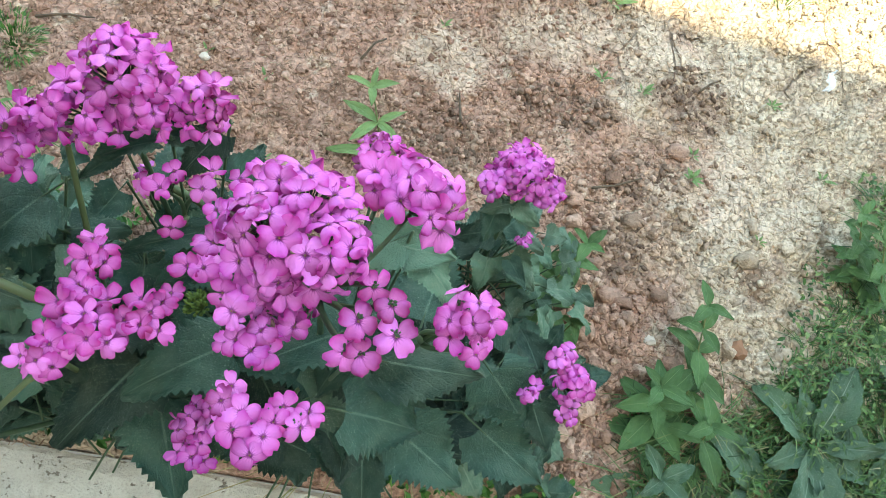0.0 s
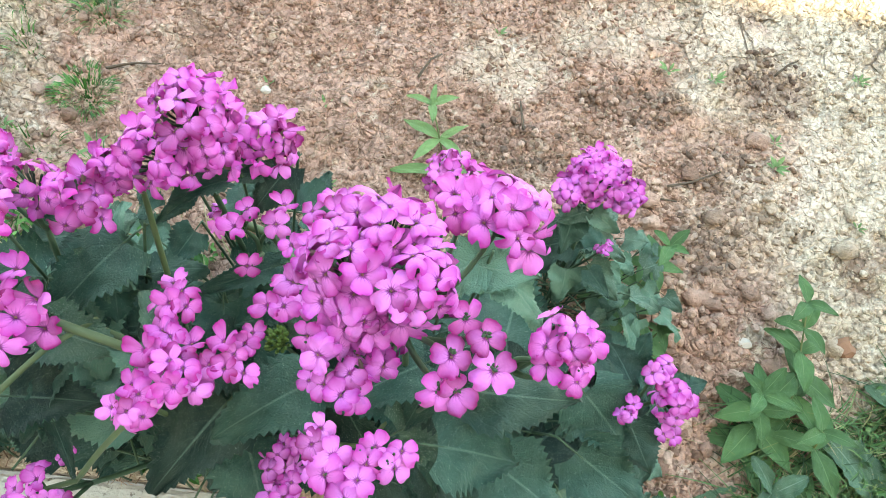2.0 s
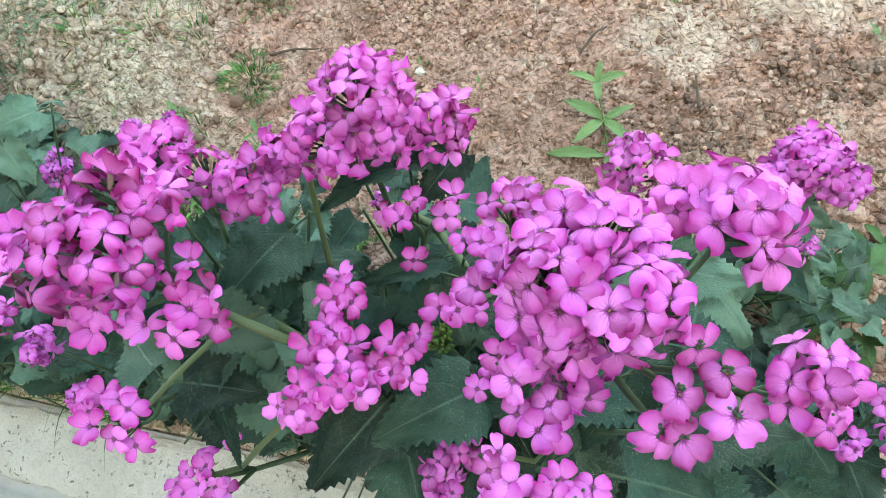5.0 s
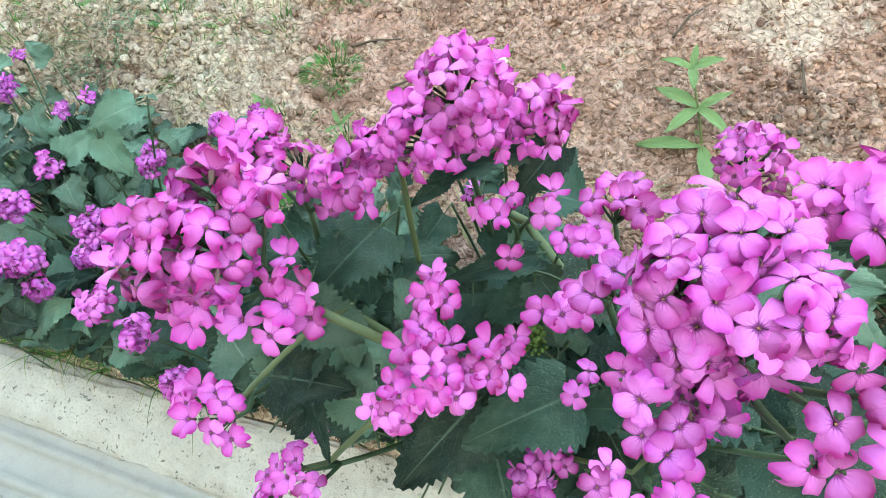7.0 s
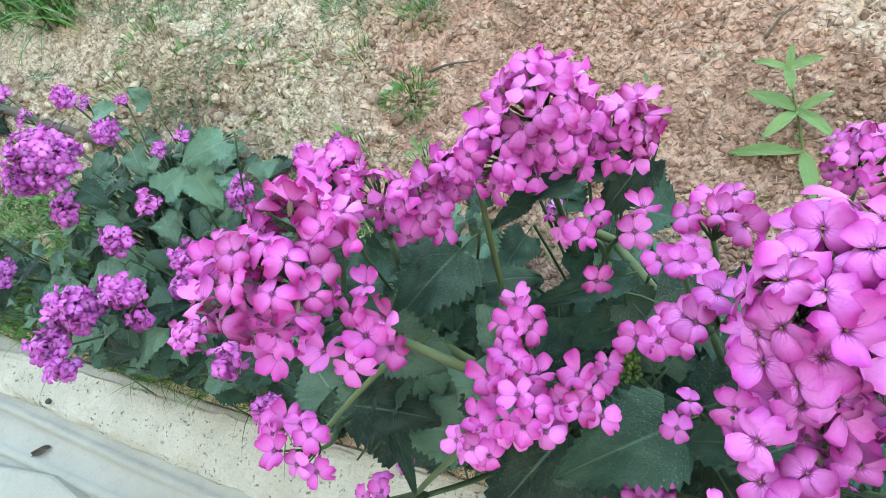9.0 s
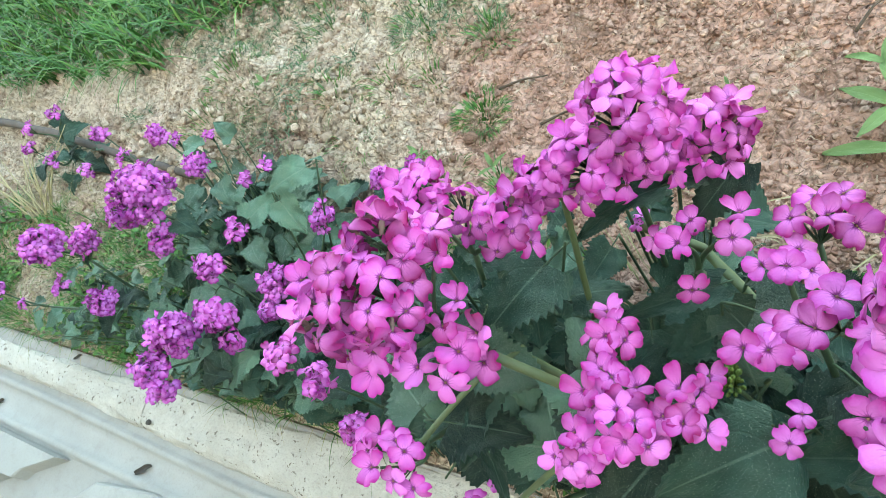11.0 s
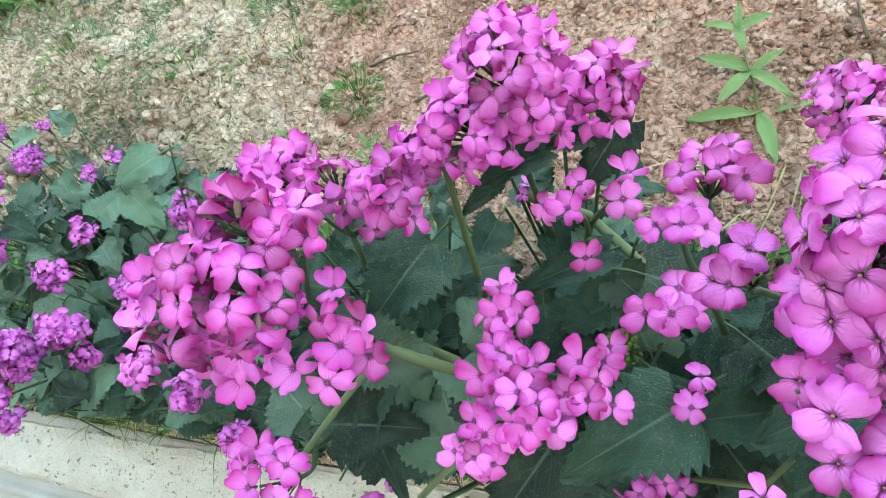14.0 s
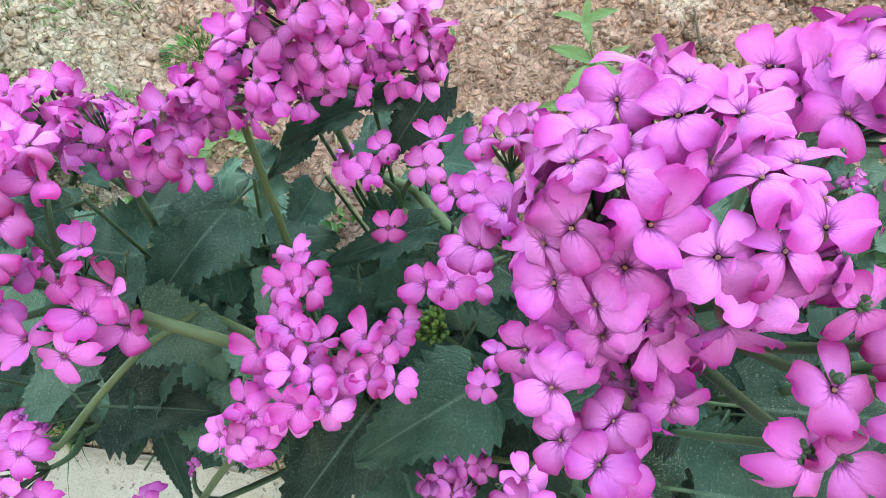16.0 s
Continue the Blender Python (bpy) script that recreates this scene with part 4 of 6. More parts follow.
def bush(plant, centre, radius, count, size, meshes=None):
    """Leaves on thin stalks that fill a low clump round centre."""
    root, centre = PLANTS[plant]["root"], Vector(centre)
    for k in range(count):
        d = Vector((rnd.gauss(0, 1), rnd.gauss(0, 1), rnd.gauss(0, 0.7))) * radius * 0.55
        p = centre + d
        p.z = max(p.z, gz(p.x, p.y) + 0.015)
        a = math.atan2(d.y, d.x) + rnd.uniform(-0.9, 0.9)
        foot = Vector((p.x * 0.7 + root.x * 0.3, p.y * 0.7 + root.y * 0.3, 0))
        foot.z = gz(foot.x, foot.y)
        leaf = put_leaf(plant, meshes or LEAVES, p, (math.cos(a), math.sin(a), rnd.uniform(-0.45, 0.25)), (rnd.uniform(-0.6, 0.6), rnd.uniform(-0.7, 0.35), 1), size * rnd.uniform(0.6, 1.3))
        if leaf is None:
            continue
        p = leaf.matrix_basis @ Vector((0, -0.3, -0.02))
        sv, sf = [], []
        tube(sv, sf, curve_points(foot - root, p, (0, 0, 0.015), 5), [0.0014, 0.0013, 0.0012, 0.0011, 0.0010], 5)
        part("leaf_stalk", mesh_of("leaf_stalk", sv, sf, STEM, True), plant)
# ---------------------------------------------------------------- honesty plants
plant_a = start_plant((0.0, 0.2), "honesty plant with domed bright pink flower heads")
head(plant_a, (-0.032, 0.149, 0.679), 0.0195, 33, 0.0178, 0.37)
head(plant_a, (-0.014, 0.128, 0.677), 0.0180, 28, 0.0178, 0.37)
head(plant_a, (-0.040, 0.121, 0.668), 0.0160, 18, 0.0178, 0.42)
head(plant_a, (-0.046, 0.129, 0.685), 0.0150, 16, 0.0178, 0.37)
head(plant_a, (-0.030, 0.112, 0.650), 0.0150, 17, 0.0178, 0.47)
head(plant_a, (-0.088, 0.151, 0.576), 0.0112, 4, 0.0179, 0.20)
head(plant_a, (-0.068, 0.138, 0.640), 0.0100, 3, 0.0175, 0.35)
head(plant_a, (-0.086, 0.195, 0.560), 0.0118, 4, 0.0189, 0.20)
head(plant_a, (-0.074, 0.218, 0.562), 0.0165, 5, 0.0198, 0.15)
head(plant_a, (-0.050, 0.101, 0.659), 0.0105, 8, 0.0180, 0.47)
head(plant_a, (-0.038, 0.088, 0.650), 0.0090, 4, 0.0166, 0.35)
head(plant_a, (-0.079, 0.132, 0.499), 0.0118, 2, 0.0166, 0.30)
head(plant_a, (0.026, 0.179, 0.661), 0.0182, 17, 0.0210, 0.25)
head(plant_a, (0.005, 0.183, 0.653), 0.0126, 7, 0.0184, 0.10)
head(plant_a, (0.000, 0.307, 0.496), 0.0200, 24, 0.0178, 0.20)
head(plant_a, (0.005, 0.103, 0.666), 0.0021, 1, 0.0215, 0.18)
head(plant_a, (0.024, 0.099, 0.667), 0.0022, 1, 0.0205, 0.22)
head(plant_a, (0.009, 0.119, 0.672), 0.0023, 1, 0.0195, 0.15)
head(plant_a, (0.019, 0.112, 0.671), 0.0023, 1, 0.0190, 0.10)
head(plant_a, (0.003, 0.090, 0.658), 0.0023, 1, 0.0195, 0.12)
head(plant_a, (0.010, 0.091, 0.656), 0.0023, 1, 0.0190, 0.10)
head(plant_a, (0.063, 0.131, 0.621), 0.0153, 5, 0.0189, 0.20)
head(plant_a, (0.055, 0.124, 0.617), 0.0094, 2, 0.0184, 0.18)
head(plant_a, (0.071, 0.117, 0.618), 0.0071, 2, 0.0189, 0.20)
head(plant_a, (0.075, 0.134, 0.626), 0.0071, 2, 0.0184, 0.15)
head(plant_a, (-0.057, 0.077, 0.572), 0.0083, 2, 0.0198, 0.30)
head(plant_a, (-0.047, 0.064, 0.568), 0.0094, 3, 0.0207, 0.35)
head(plant_a, (-0.034, 0.054, 0.567), 0.0088, 3, 0.0207, 0.30)
head(plant_a, (-0.028, 0.072, 0.568), 0.0083, 2, 0.0189, 0.20)
head(plant_a, (-0.013, 0.071, 0.569), 0.0071, 2, 0.0189, 0.22)
head(plant_a, (-0.098, 0.082, 0.415), 0.0160, 8, 0.0190, 0.45)
head(plant_a, (-0.090, 0.066, 0.410), 0.0142, 5, 0.0175, 0.45)
head(plant_a, (-0.085, 0.101, 0.415), 0.0142, 4, 0.0170, 0.40)
head(plant_a, (-0.112, 0.163, 0.460), 0.0097, 0, 0.0080, 0.10)

plant_b = start_plant((-0.2, 0.31), "upright honesty plant with one large magenta flower dome")
head(plant_b, (-0.166, 0.249, 0.608), 0.0228, 28, 0.0190, 0.22)
head(plant_b, (-0.185, 0.232, 0.588), 0.0225, 23, 0.0190, 0.22)
head(plant_b, (-0.216, 0.225, 0.572), 0.0143, 10, 0.0190, 0.27)
head(plant_b, (-0.156, 0.242, 0.588), 0.0170, 13, 0.0190, 0.22)
head(plant_b, (-0.131, 0.266, 0.568), 0.0180, 15, 0.0190, 0.17)
head(plant_b, (-0.139, 0.214, 0.541), 0.0142, 3, 0.0184, 0.17)
head(plant_b, (-0.117, 0.220, 0.543), 0.0126, 2, 0.0198, 0.12)
head(plant_b, (-0.132, 0.198, 0.522), 0.0075, 1, 0.0190, 0.12)
head(plant_b, (-0.184, 0.257, 0.474), 0.0057, 2, 0.0110, 0.42)

plant_c = start_plant((-0.37, 0.2), "honesty plant with a large rounded magenta head leaning over the kerb")
head(plant_c, (-0.267, 0.128, 0.619), 0.0242, 17, 0.0225, 0.05)
head(plant_c, (-0.292, 0.114, 0.610), 0.0184, 11, 0.0225, 0.05)
head(plant_c, (-0.268, 0.154, 0.625), 0.0194, 12, 0.0225, 0.05)
head(plant_c, (-0.248, 0.157, 0.614), 0.0149, 6, 0.0209, 0.05)
head(plant_c, (-0.277, 0.106, 0.588), 0.0150, 10, 0.0225, 0.08)
head(plant_c, (-0.318, 0.134, 0.605), 0.0131, 5, 0.0199, 0.05)
head(plant_c, (-0.242, 0.133, 0.580), 0.0125, 3, 0.0209, 0.05)
head(plant_c, (-0.225, 0.136, 0.576), 0.0117, 1, 0.0248, 0.05)
head(plant_c, (-0.238, 0.110, 0.570), 0.0158, 3, 0.0228, 0.05)
head(plant_c, (-0.224, 0.124, 0.560), 0.0072, 1, 0.0216, 0.05)
head(plant_c, (-0.296, 0.209, 0.571), 0.0184, 14, 0.0205, 0.05)
head(plant_c, (-0.259, 0.200, 0.579), 0.0151, 10, 0.0205, 0.05)
head(plant_c, (-0.227, 0.195, 0.578), 0.0162, 11, 0.0205, 0.05)
head(plant_c, (-0.268, 0.054, 0.528), 0.0183, 5, 0.0199, 0.13)
head(plant_c, (-0.300, 0.064, 0.514), 0.0105, 3, 0.0189, 0.13)

plant_f = start_plant((-0.2, 0.17), "low honesty plant with loose pink sprays near the kerb")
head(plant_f, (-0.168, 0.154, 0.527), 0.0148, 6, 0.0199, 0.00)
head(plant_f, (-0.161, 0.123, 0.532), 0.0148, 7, 0.0193, 0.00)
head(plant_f, (-0.167, 0.089, 0.539), 0.0129, 6, 0.0189, 0.00)
head(plant_f, (-0.143, 0.102, 0.549), 0.0133, 6, 0.0189, 0.00)
head(plant_f, (-0.123, 0.118, 0.539), 0.0139, 6, 0.0189, 0.00)
head(plant_f, (-0.119, 0.139, 0.527), 0.0080, 2, 0.0169, 0.08)
head(plant_f, (-0.255, 0.040, 0.434), 0.0136, 5, 0.0179, 0.18)
head(plant_f, (-0.266, 0.021, 0.430), 0.0136, 5, 0.0179, 0.18)
head(plant_f, (-0.244, 0.027, 0.425), 0.0109, 2, 0.0169, 0.18)
head(plant_f, (-0.264, 0.068, 0.392), 0.0061, 2, 0.0104, 0.28)

plant_e = start_plant((0.15, 0.37), "small honesty plant with one purple-pink head")
head(plant_e, (0.140, 0.379, 0.430), 0.0260, 20, 0.0185, 0.35)
head(plant_e, (0.173, 0.368, 0.420), 0.0150, 8, 0.0185, 0.40)
head(plant_e, (0.116, 0.361, 0.422), 0.0129, 6, 0.0185, 0.35)
head(plant_e, (0.174, 0.353, 0.338), 0.0083, 3, 0.0120, 0.40)

plant_g = start_plant((0.14, 0.23), "short honesty plant with a narrow purple-pink spray")
head(plant_g, (0.194, 0.193, 0.428), 0.0103, 4, 0.0180, 0.30)
head(plant_g, (0.208, 0.173, 0.418), 0.0151, 8, 0.0180, 0.30)
head(plant_g, (0.169, 0.158, 0.424), 0.0070, 3, 0.0160, 0.40)
head(plant_g, (0.212, 0.153, 0.397), 0.0073, 3, 0.0160, 0.35)

plant_h = start_plant((-0.84, 0.3), "sprawling honesty plant with small violet heads")
head(plant_h, (-0.894, 0.292, 0.375), 0.0394, 70, 0.0196, 0.75)
head(plant_h, (-0.910, 0.256, 0.373), 0.0198, 11, 0.0168, 0.75)
head(plant_h, (-0.905, 0.251, 0.302), 0.0208, 14, 0.0168, 0.65)
head(plant_h, (-0.919, 0.383, 0.301), 0.0161, 12, 0.0165, 0.75)
head(plant_h, (-0.816, 0.300, 0.258), 0.0174, 7, 0.0189, 0.55)
head(plant_h, (-0.816, 0.368, 0.285), 0.0104, 5, 0.0158, 0.65)
head(plant_h, (-1.082, 0.446, 0.287), 0.0147, 9, 0.0169, 0.75)
head(plant_h, (-1.286, 0.458, 0.269), 0.0146, 8, 0.0169, 0.75)
head(plant_h, (-1.077, 0.458, 0.249), 0.0126, 5, 0.0158, 0.65)
head(plant_h, (-1.194, 0.417, 0.251), 0.0154, 5, 0.0158, 0.65)
head(plant_h, (-1.029, 0.486, 0.226), 0.0116, 4, 0.0158, 0.65)
head(plant_h, (-0.846, 0.423, 0.239), 0.0130, 5, 0.0158, 0.65)

plant_i = start_plant((-0.74, 0.22), "bushy honesty plant with violet heads hanging over the kerb")
head(plant_i, (-0.751, 0.120, 0.334), 0.0351, 46, 0.0182, 0.75)
head(plant_i, (-0.768, 0.074, 0.328), 0.0263, 20, 0.0172, 0.80)
head(plant_i, (-0.745, 0.053, 0.316), 0.0162, 11, 0.0165, 0.80)
head(plant_i, (-0.712, 0.154, 0.320), 0.0263, 19, 0.0172, 0.65)
head(plant_i, (-0.689, 0.136, 0.297), 0.0146, 8, 0.0195, 0.65)
head(plant_i, (-0.792, 0.223, 0.301), 0.0206, 16, 0.0168, 0.65)
head(plant_i, (-0.713, 0.234, 0.249), 0.0258, 22, 0.0168, 0.55)
head(plant_i, (-0.707, 0.196, 0.243), 0.0140, 8, 0.0191, 0.55)
head(plant_i, (-0.514, 0.118, 0.396), 0.0136, 8, 0.0185, 0.30)
head(plant_i, (-0.650, 0.328, 0.280), 0.0174, 12, 0.0165, 0.55)

plant_j = start_plant((-1.02, 0.22), "thin honesty plant with violet heads near the kerb")
head(plant_j, (-1.097, 0.194, 0.352), 0.0307, 41, 0.0186, 0.75)
head(plant_j, (-1.064, 0.225, 0.315), 0.0186, 11, 0.0172, 0.65)
head(plant_j, (-1.059, 0.151, 0.243), 0.0207, 14, 0.0168, 0.75)
head(plant_j, (-1.111, 0.152, 0.281), 0.0144, 7, 0.0179, 0.75)
head(plant_j, (-1.461, 0.129, 0.198), 0.0190, 11, 0.0168, 0.75)
head(plant_j, (-1.411, 0.124, 0.161), 0.0119, 4, 0.0168, 0.75)

plant_m = start_plant((-1.62, 0.5), "far thin honesty plant with tiny violet heads")
head(plant_m, (-1.562, 0.527, 0.235), 0.0186, 5, 0.0189, 0.75)
head(plant_m, (-1.601, 0.477, 0.243), 0.0159, 5, 0.0189, 0.75)
head(plant_m, (-1.564, 0.433, 0.238), 0.0169, 5, 0.0189, 0.75)
head(plant_m, (-1.499, 0.423, 0.213), 0.0166, 5, 0.0189, 0.75)
head(plant_m, (-1.344, 0.401, 0.223), 0.0154, 5, 0.0189, 0.75)

plant_k = start_plant((-0.7, 0.4), "small honesty plant with two little mauve heads")
head(plant_k, (-0.664, 0.447, 0.188), 0.0166, 12, 0.0165, 0.55)
head(plant_k, (-0.610, 0.470, 0.180), 0.0195, 13, 0.0165, 0.55)

plant_l = start_plant((-0.52, 0.14), "young honesty plant with small violet heads by the kerb")
head(plant_l, (-0.502, 0.082, 0.250), 0.0169, 14, 0.0165, 0.50)
head(plant_l, (-0.485, 0.108, 0.366), 0.0153, 9, 0.0176, 0.55)

grow(plant_a, 0.062, 5, 64, 0.15, 50)
grow(plant_b, 0.052, 4, 24, 0.10, 10)
grow(plant_c, 0.060, 5, 40, 0.13, 40)
grow(plant_f, 0.058, 4, 40, 0.13, 30)
grow(plant_e, 0.042, 4, 26, 0.07, 20, DUSTY_LEAVES)
grow(plant_g, 0.048, 3, 26, 0.09, 30)
grow(plant_h, 0.042, 2, 40, 0.13, 30, DUSTY_LEAVES)
grow(plant_i, 0.046, 4, 56, 0.15, 50, DUSTY_LEAVES)
grow(plant_j, 0.042, 2, 16, 0.10)
grow(plant_m, 0.045, 1, 5, 0.06)
grow(plant_k, 0.04, 2, 6, 0.05)
grow(plant_l, 0.050, 2, 18, 0.10, 20)
thick_stem(plant_c, (-0.261, 0.156, 0.461), (-0.193, 0.137, 0.465), 0.0036, 0.003)
thick_stem(plant_b, (-0.132, 0.253, 0.425), (-0.103, 0.222, 0.438), 0.004, 0.003)
thick_stem(plant_a, (-0.002, 0.144, 0.502), (-0.026, 0.112, 0.444), 0.0015, 0.0018)
thick_stem(plant_b, (-0.212, 0.228, 0.530), (-0.209, 0.194, 0.426), 0.002, 0.0026)
thick_stem(plant_f, (-0.200, 0.083, 0.468), (-0.239, 0.055, 0.413), 0.0022, 0.0022)
thick_stem(plant_c, (-0.252, 0.122, 0.500), (-0.281, 0.077, 0.491), 0.002, 0.0022)

bush(plant_h, (-0.842, 0.390, 0.196), 0.050, 16, 0.045, DUSTY_LEAVES)
bush(plant_h, (-0.784, 0.369, 0.185), 0.060, 19, 0.045, DUSTY_LEAVES)
bush(plant_h, (-0.819, 0.330, 0.208), 0.060, 16, 0.042, DUSTY_LEAVES)
bush(plant_h, (-0.933, 0.399, 0.239), 0.050, 12, 0.038, DUSTY_LEAVES)
bush(plant_h, (-0.926, 0.332, 0.246), 0.050, 12, 0.036, DUSTY_LEAVES)
bush(plant_h, (-0.951, 0.272, 0.240), 0.050, 9, 0.036, DUSTY_LEAVES)
bush(plant_i, (-0.819, 0.257, 0.218), 0.060, 16, 0.042, DUSTY_LEAVES)
bush(plant_i, (-0.732, 0.256, 0.181), 0.060, 16, 0.045, DUSTY_LEAVES)
bush(plant_i, (-0.678, 0.186, 0.205), 0.050, 10, 0.050)
bush(plant_i, (-0.749, 0.101, 0.222), 0.045, 10, 0.048)
bush(plant_i, (-0.688, 0.096, 0.202), 0.045, 12, 0.050)
bush(plant_i, (-0.624, 0.114, 0.215), 0.040, 10, 0.050)
bush(plant_j, (-1.061, 0.204, 0.176), 0.060, 12, 0.035, DUSTY_LEAVES)
bush(plant_j, (-1.259, 0.107, 0.110), 0.050, 11, 0.030, DUSTY_LEAVES)
bush(plant_l, (-0.549, 0.111, 0.077), 0.040, 9, 0.050)
bush(plant_l, (-0.477, 0.099, 0.068), 0.040, 9, 0.050)
bush(plant_f, (-0.392, 0.086, 0.076), 0.045, 9, 0.052)
bush(plant_f, (-0.301, 0.084, 0.063), 0.050, 9, 0.055)
bush(plant_l, (-0.632, 0.124, 0.092), 0.040, 12, 0.045, DUSTY_LEAVES)
bush(plant_i, (-0.777, 0.165, 0.107), 0.050, 16, 0.042, DUSTY_LEAVES)
bush(plant_i, (-0.876, 0.174, 0.126), 0.050, 16, 0.040, DUSTY_LEAVES)
bush(plant_i, (-0.874, 0.258, 0.150), 0.060, 19, 0.040, DUSTY_LEAVES)
bush(plant_i, (-0.967, 0.305, 0.183), 0.060, 16, 0.040, DUSTY_LEAVES)
bush(plant_i, (-0.965, 0.093, 0.089), 0.050, 16, 0.042, DUSTY_LEAVES)
bush(plant_i, (-0.850, 0.115, 0.101), 0.040, 12, 0.045)
bush(plant_l, (-0.710, 0.136, 0.104), 0.045, 12, 0.050)
bush(plant_i, (-1.056, 0.151, 0.091), 0.060, 16, 0.040, DUSTY_LEAVES)
bush(plant_j, (-1.340, 0.163, 0.107), 0.070, 16, 0.035, DUSTY_LEAVES)
bush(plant_l, (-0.732, 0.100, 0.140), 0.040, 12, 0.050)
bush(plant_i, (-0.854, 0.100, 0.135), 0.040, 12, 0.045)
bush(plant_c, (-0.331, 0.130, 0.326), 0.030, 6, 0.060)
bush(plant_c, (-0.295, 0.133, 0.260), 0.040, 8, 0.060)
bush(plant_a, (-0.016, 0.143, 0.297), 0.030, 4, 0.095)
bush(plant_a, (0.043, 0.134, 0.271), 0.030, 4, 0.100)
bush(plant_a, (0.105, 0.130, 0.248), 0.030, 4, 0.100)
bush(plant_a, (0.140, 0.150, 0.245), 0.030, 5, 0.065, DUSTY_LEAVES)
bush(plant_a, (0.073, 0.178, 0.340), 0.030, 4, 0.090)
bush(plant_b, (-0.255, 0.232, 0.438), 0.050, 9, 0.050)
bush(plant_b, (-0.235, 0.244, 0.382), 0.050, 12, 0.050, DUSTY_LEAVES)
bush(plant_b, (-0.193, 0.224, 0.375), 0.050, 9, 0.055)
bush(plant_b, (-0.190, 0.302, 0.307), 0.050, 9, 0.050)
bush(plant_c, (-0.280, 0.170, 0.426), 0.050, 8, 0.055)
bush(plant_f, (-0.260, 0.150, 0.345), 0.050, 8, 0.055)
bush(plant_c, (-0.265, 0.184, 0.418), 0.050, 11, 0.050, DUSTY_LEAVES)
bush(plant_f, (-0.219, 0.157, 0.412), 0.040, 8, 0.055)
bush(plant_c, (-0.273, 0.203, 0.453), 0.050, 11, 0.050, DUSTY_LEAVES)
bush(plant_b, (-0.142, 0.220, 0.455), 0.040, 6, 0.050)
bush(plant_b, (-0.326, 0.309, 0.218), 0.060, 16, 0.045, DUSTY_LEAVES)
bush(plant_b, (-0.339, 0.232, 0.190), 0.060, 16, 0.050, DUSTY_LEAVES)
bush(plant_c, (-0.419, 0.263, 0.229), 0.060, 10, 0.055)
bush(plant_g, (0.258, 0.279, 0.163), 0.045, 16, 0.036)
bush(plant_g, (0.257, 0.208, 0.138), 0.045, 16, 0.040)
bush(plant_g, (0.236, 0.149, 0.126), 0.050, 16, 0.042)
bush(plant_e, (0.247, 0.399, 0.191), 0.050, 16, 0.035, DUSTY_LEAVES)
bush(plant_e, (0.202, 0.425, 0.221), 0.040, 12, 0.035, DUSTY_LEAVES)
bush(plant_i, (-0.960, 0.118, 0.085), 0.035, 9, 0.046, DUSTY_LEAVES)
bush(plant_i, (-0.905, 0.118, 0.105), 0.035, 9, 0.046)
bush(plant_i, (-0.850, 0.118, 0.125), 0.035, 9, 0.046)
bush(plant_i, (-0.795, 0.118, 0.085), 0.035, 9, 0.046, DUSTY_LEAVES)
bush(plant_i, (-0.740, 0.118, 0.105), 0.035, 9, 0.046)
bush(plant_i, (-0.685, 0.118, 0.125), 0.035, 9, 0.046)
bush(plant_i, (-0.630, 0.118, 0.085), 0.035, 9, 0.046, DUSTY_LEAVES)
bush(plant_l, (-0.575, 0.118, 0.105), 0.035, 9, 0.046)
bush(plant_l, (-0.520, 0.118, 0.125), 0.035, 9, 0.046)
bush(plant_l, (-0.465, 0.118, 0.085), 0.035, 9, 0.046, DUSTY_LEAVES)
bush(plant_c, (-0.410, 0.118, 0.105), 0.035, 9, 0.046)
bush(plant_c, (-0.355, 0.118, 0.125), 0.035, 9, 0.046)
bush(plant_c, (-0.300, 0.118, 0.085), 0.035, 9, 0.046, DUSTY_LEAVES)
bush(plant_c, (-0.245, 0.118, 0.105), 0.035, 9, 0.046)
bush(plant_c, (-0.190, 0.118, 0.125), 0.035, 9, 0.046)
bush(plant_c, (-0.135, 0.118, 0.085), 0.035, 9, 0.046, DUSTY_LEAVES)
bush(plant_f, (-0.30, 0.10, 0.115), 0.025, 6, 0.07)
bush(plant_f, (-0.235, 0.098, 0.115), 0.025, 6, 0.07)
bush(plant_f, (-0.17, 0.095, 0.115), 0.025, 6, 0.07)

# the large leaves that stand out
blade(plant_c, (-0.251, 0.134, 0.474), (-0.264, 0.069, 0.451), (0.18, -0.05, 1.07), 0.62, LONG_LEAVES)
blade(plant_c, (-0.231, 0.207, 0.498), (-0.272, 0.152, 0.477), (0.25, -0.16, 1.04), 0.75, LEAVES)
blade(plant_c, (-0.247, 0.197, 0.467), (-0.243, 0.170, 0.434), (0.37, -0.47, 1.06), 1.00, LEAVES)
blade(plant_b, (-0.222, 0.202, 0.458), (-0.195, 0.214, 0.431), (-0.06, -0.05, 1.07), 0.90, LEAVES)
blade(plant_b, (-0.205, 0.212, 0.423), (-0.234, 0.187, 0.402), (0.09, -0.38, 1.08), 1.10, DUSTY_LEAVES)
blade(plant_b, (-0.208, 0.253, 0.440), (-0.229, 0.232, 0.415), (0.53, -0.31, 1.06), 0.90, LEAVES)
blade(plant_f, (-0.127, 0.227, 0.455), (-0.188, 0.200, 0.436), (0.35, -0.28, 1.09), 0.60, LONG_LEAVES)
blade(plant_f, (-0.167, 0.193, 0.439), (-0.160, 0.156, 0.407), (0.24, -0.41, 1.11), 1.10, LEAVES)
blade(plant_f, (-0.115, 0.206, 0.434), (-0.152, 0.182, 0.412), (0.19, -0.01, 1.11), 0.90, LEAVES)
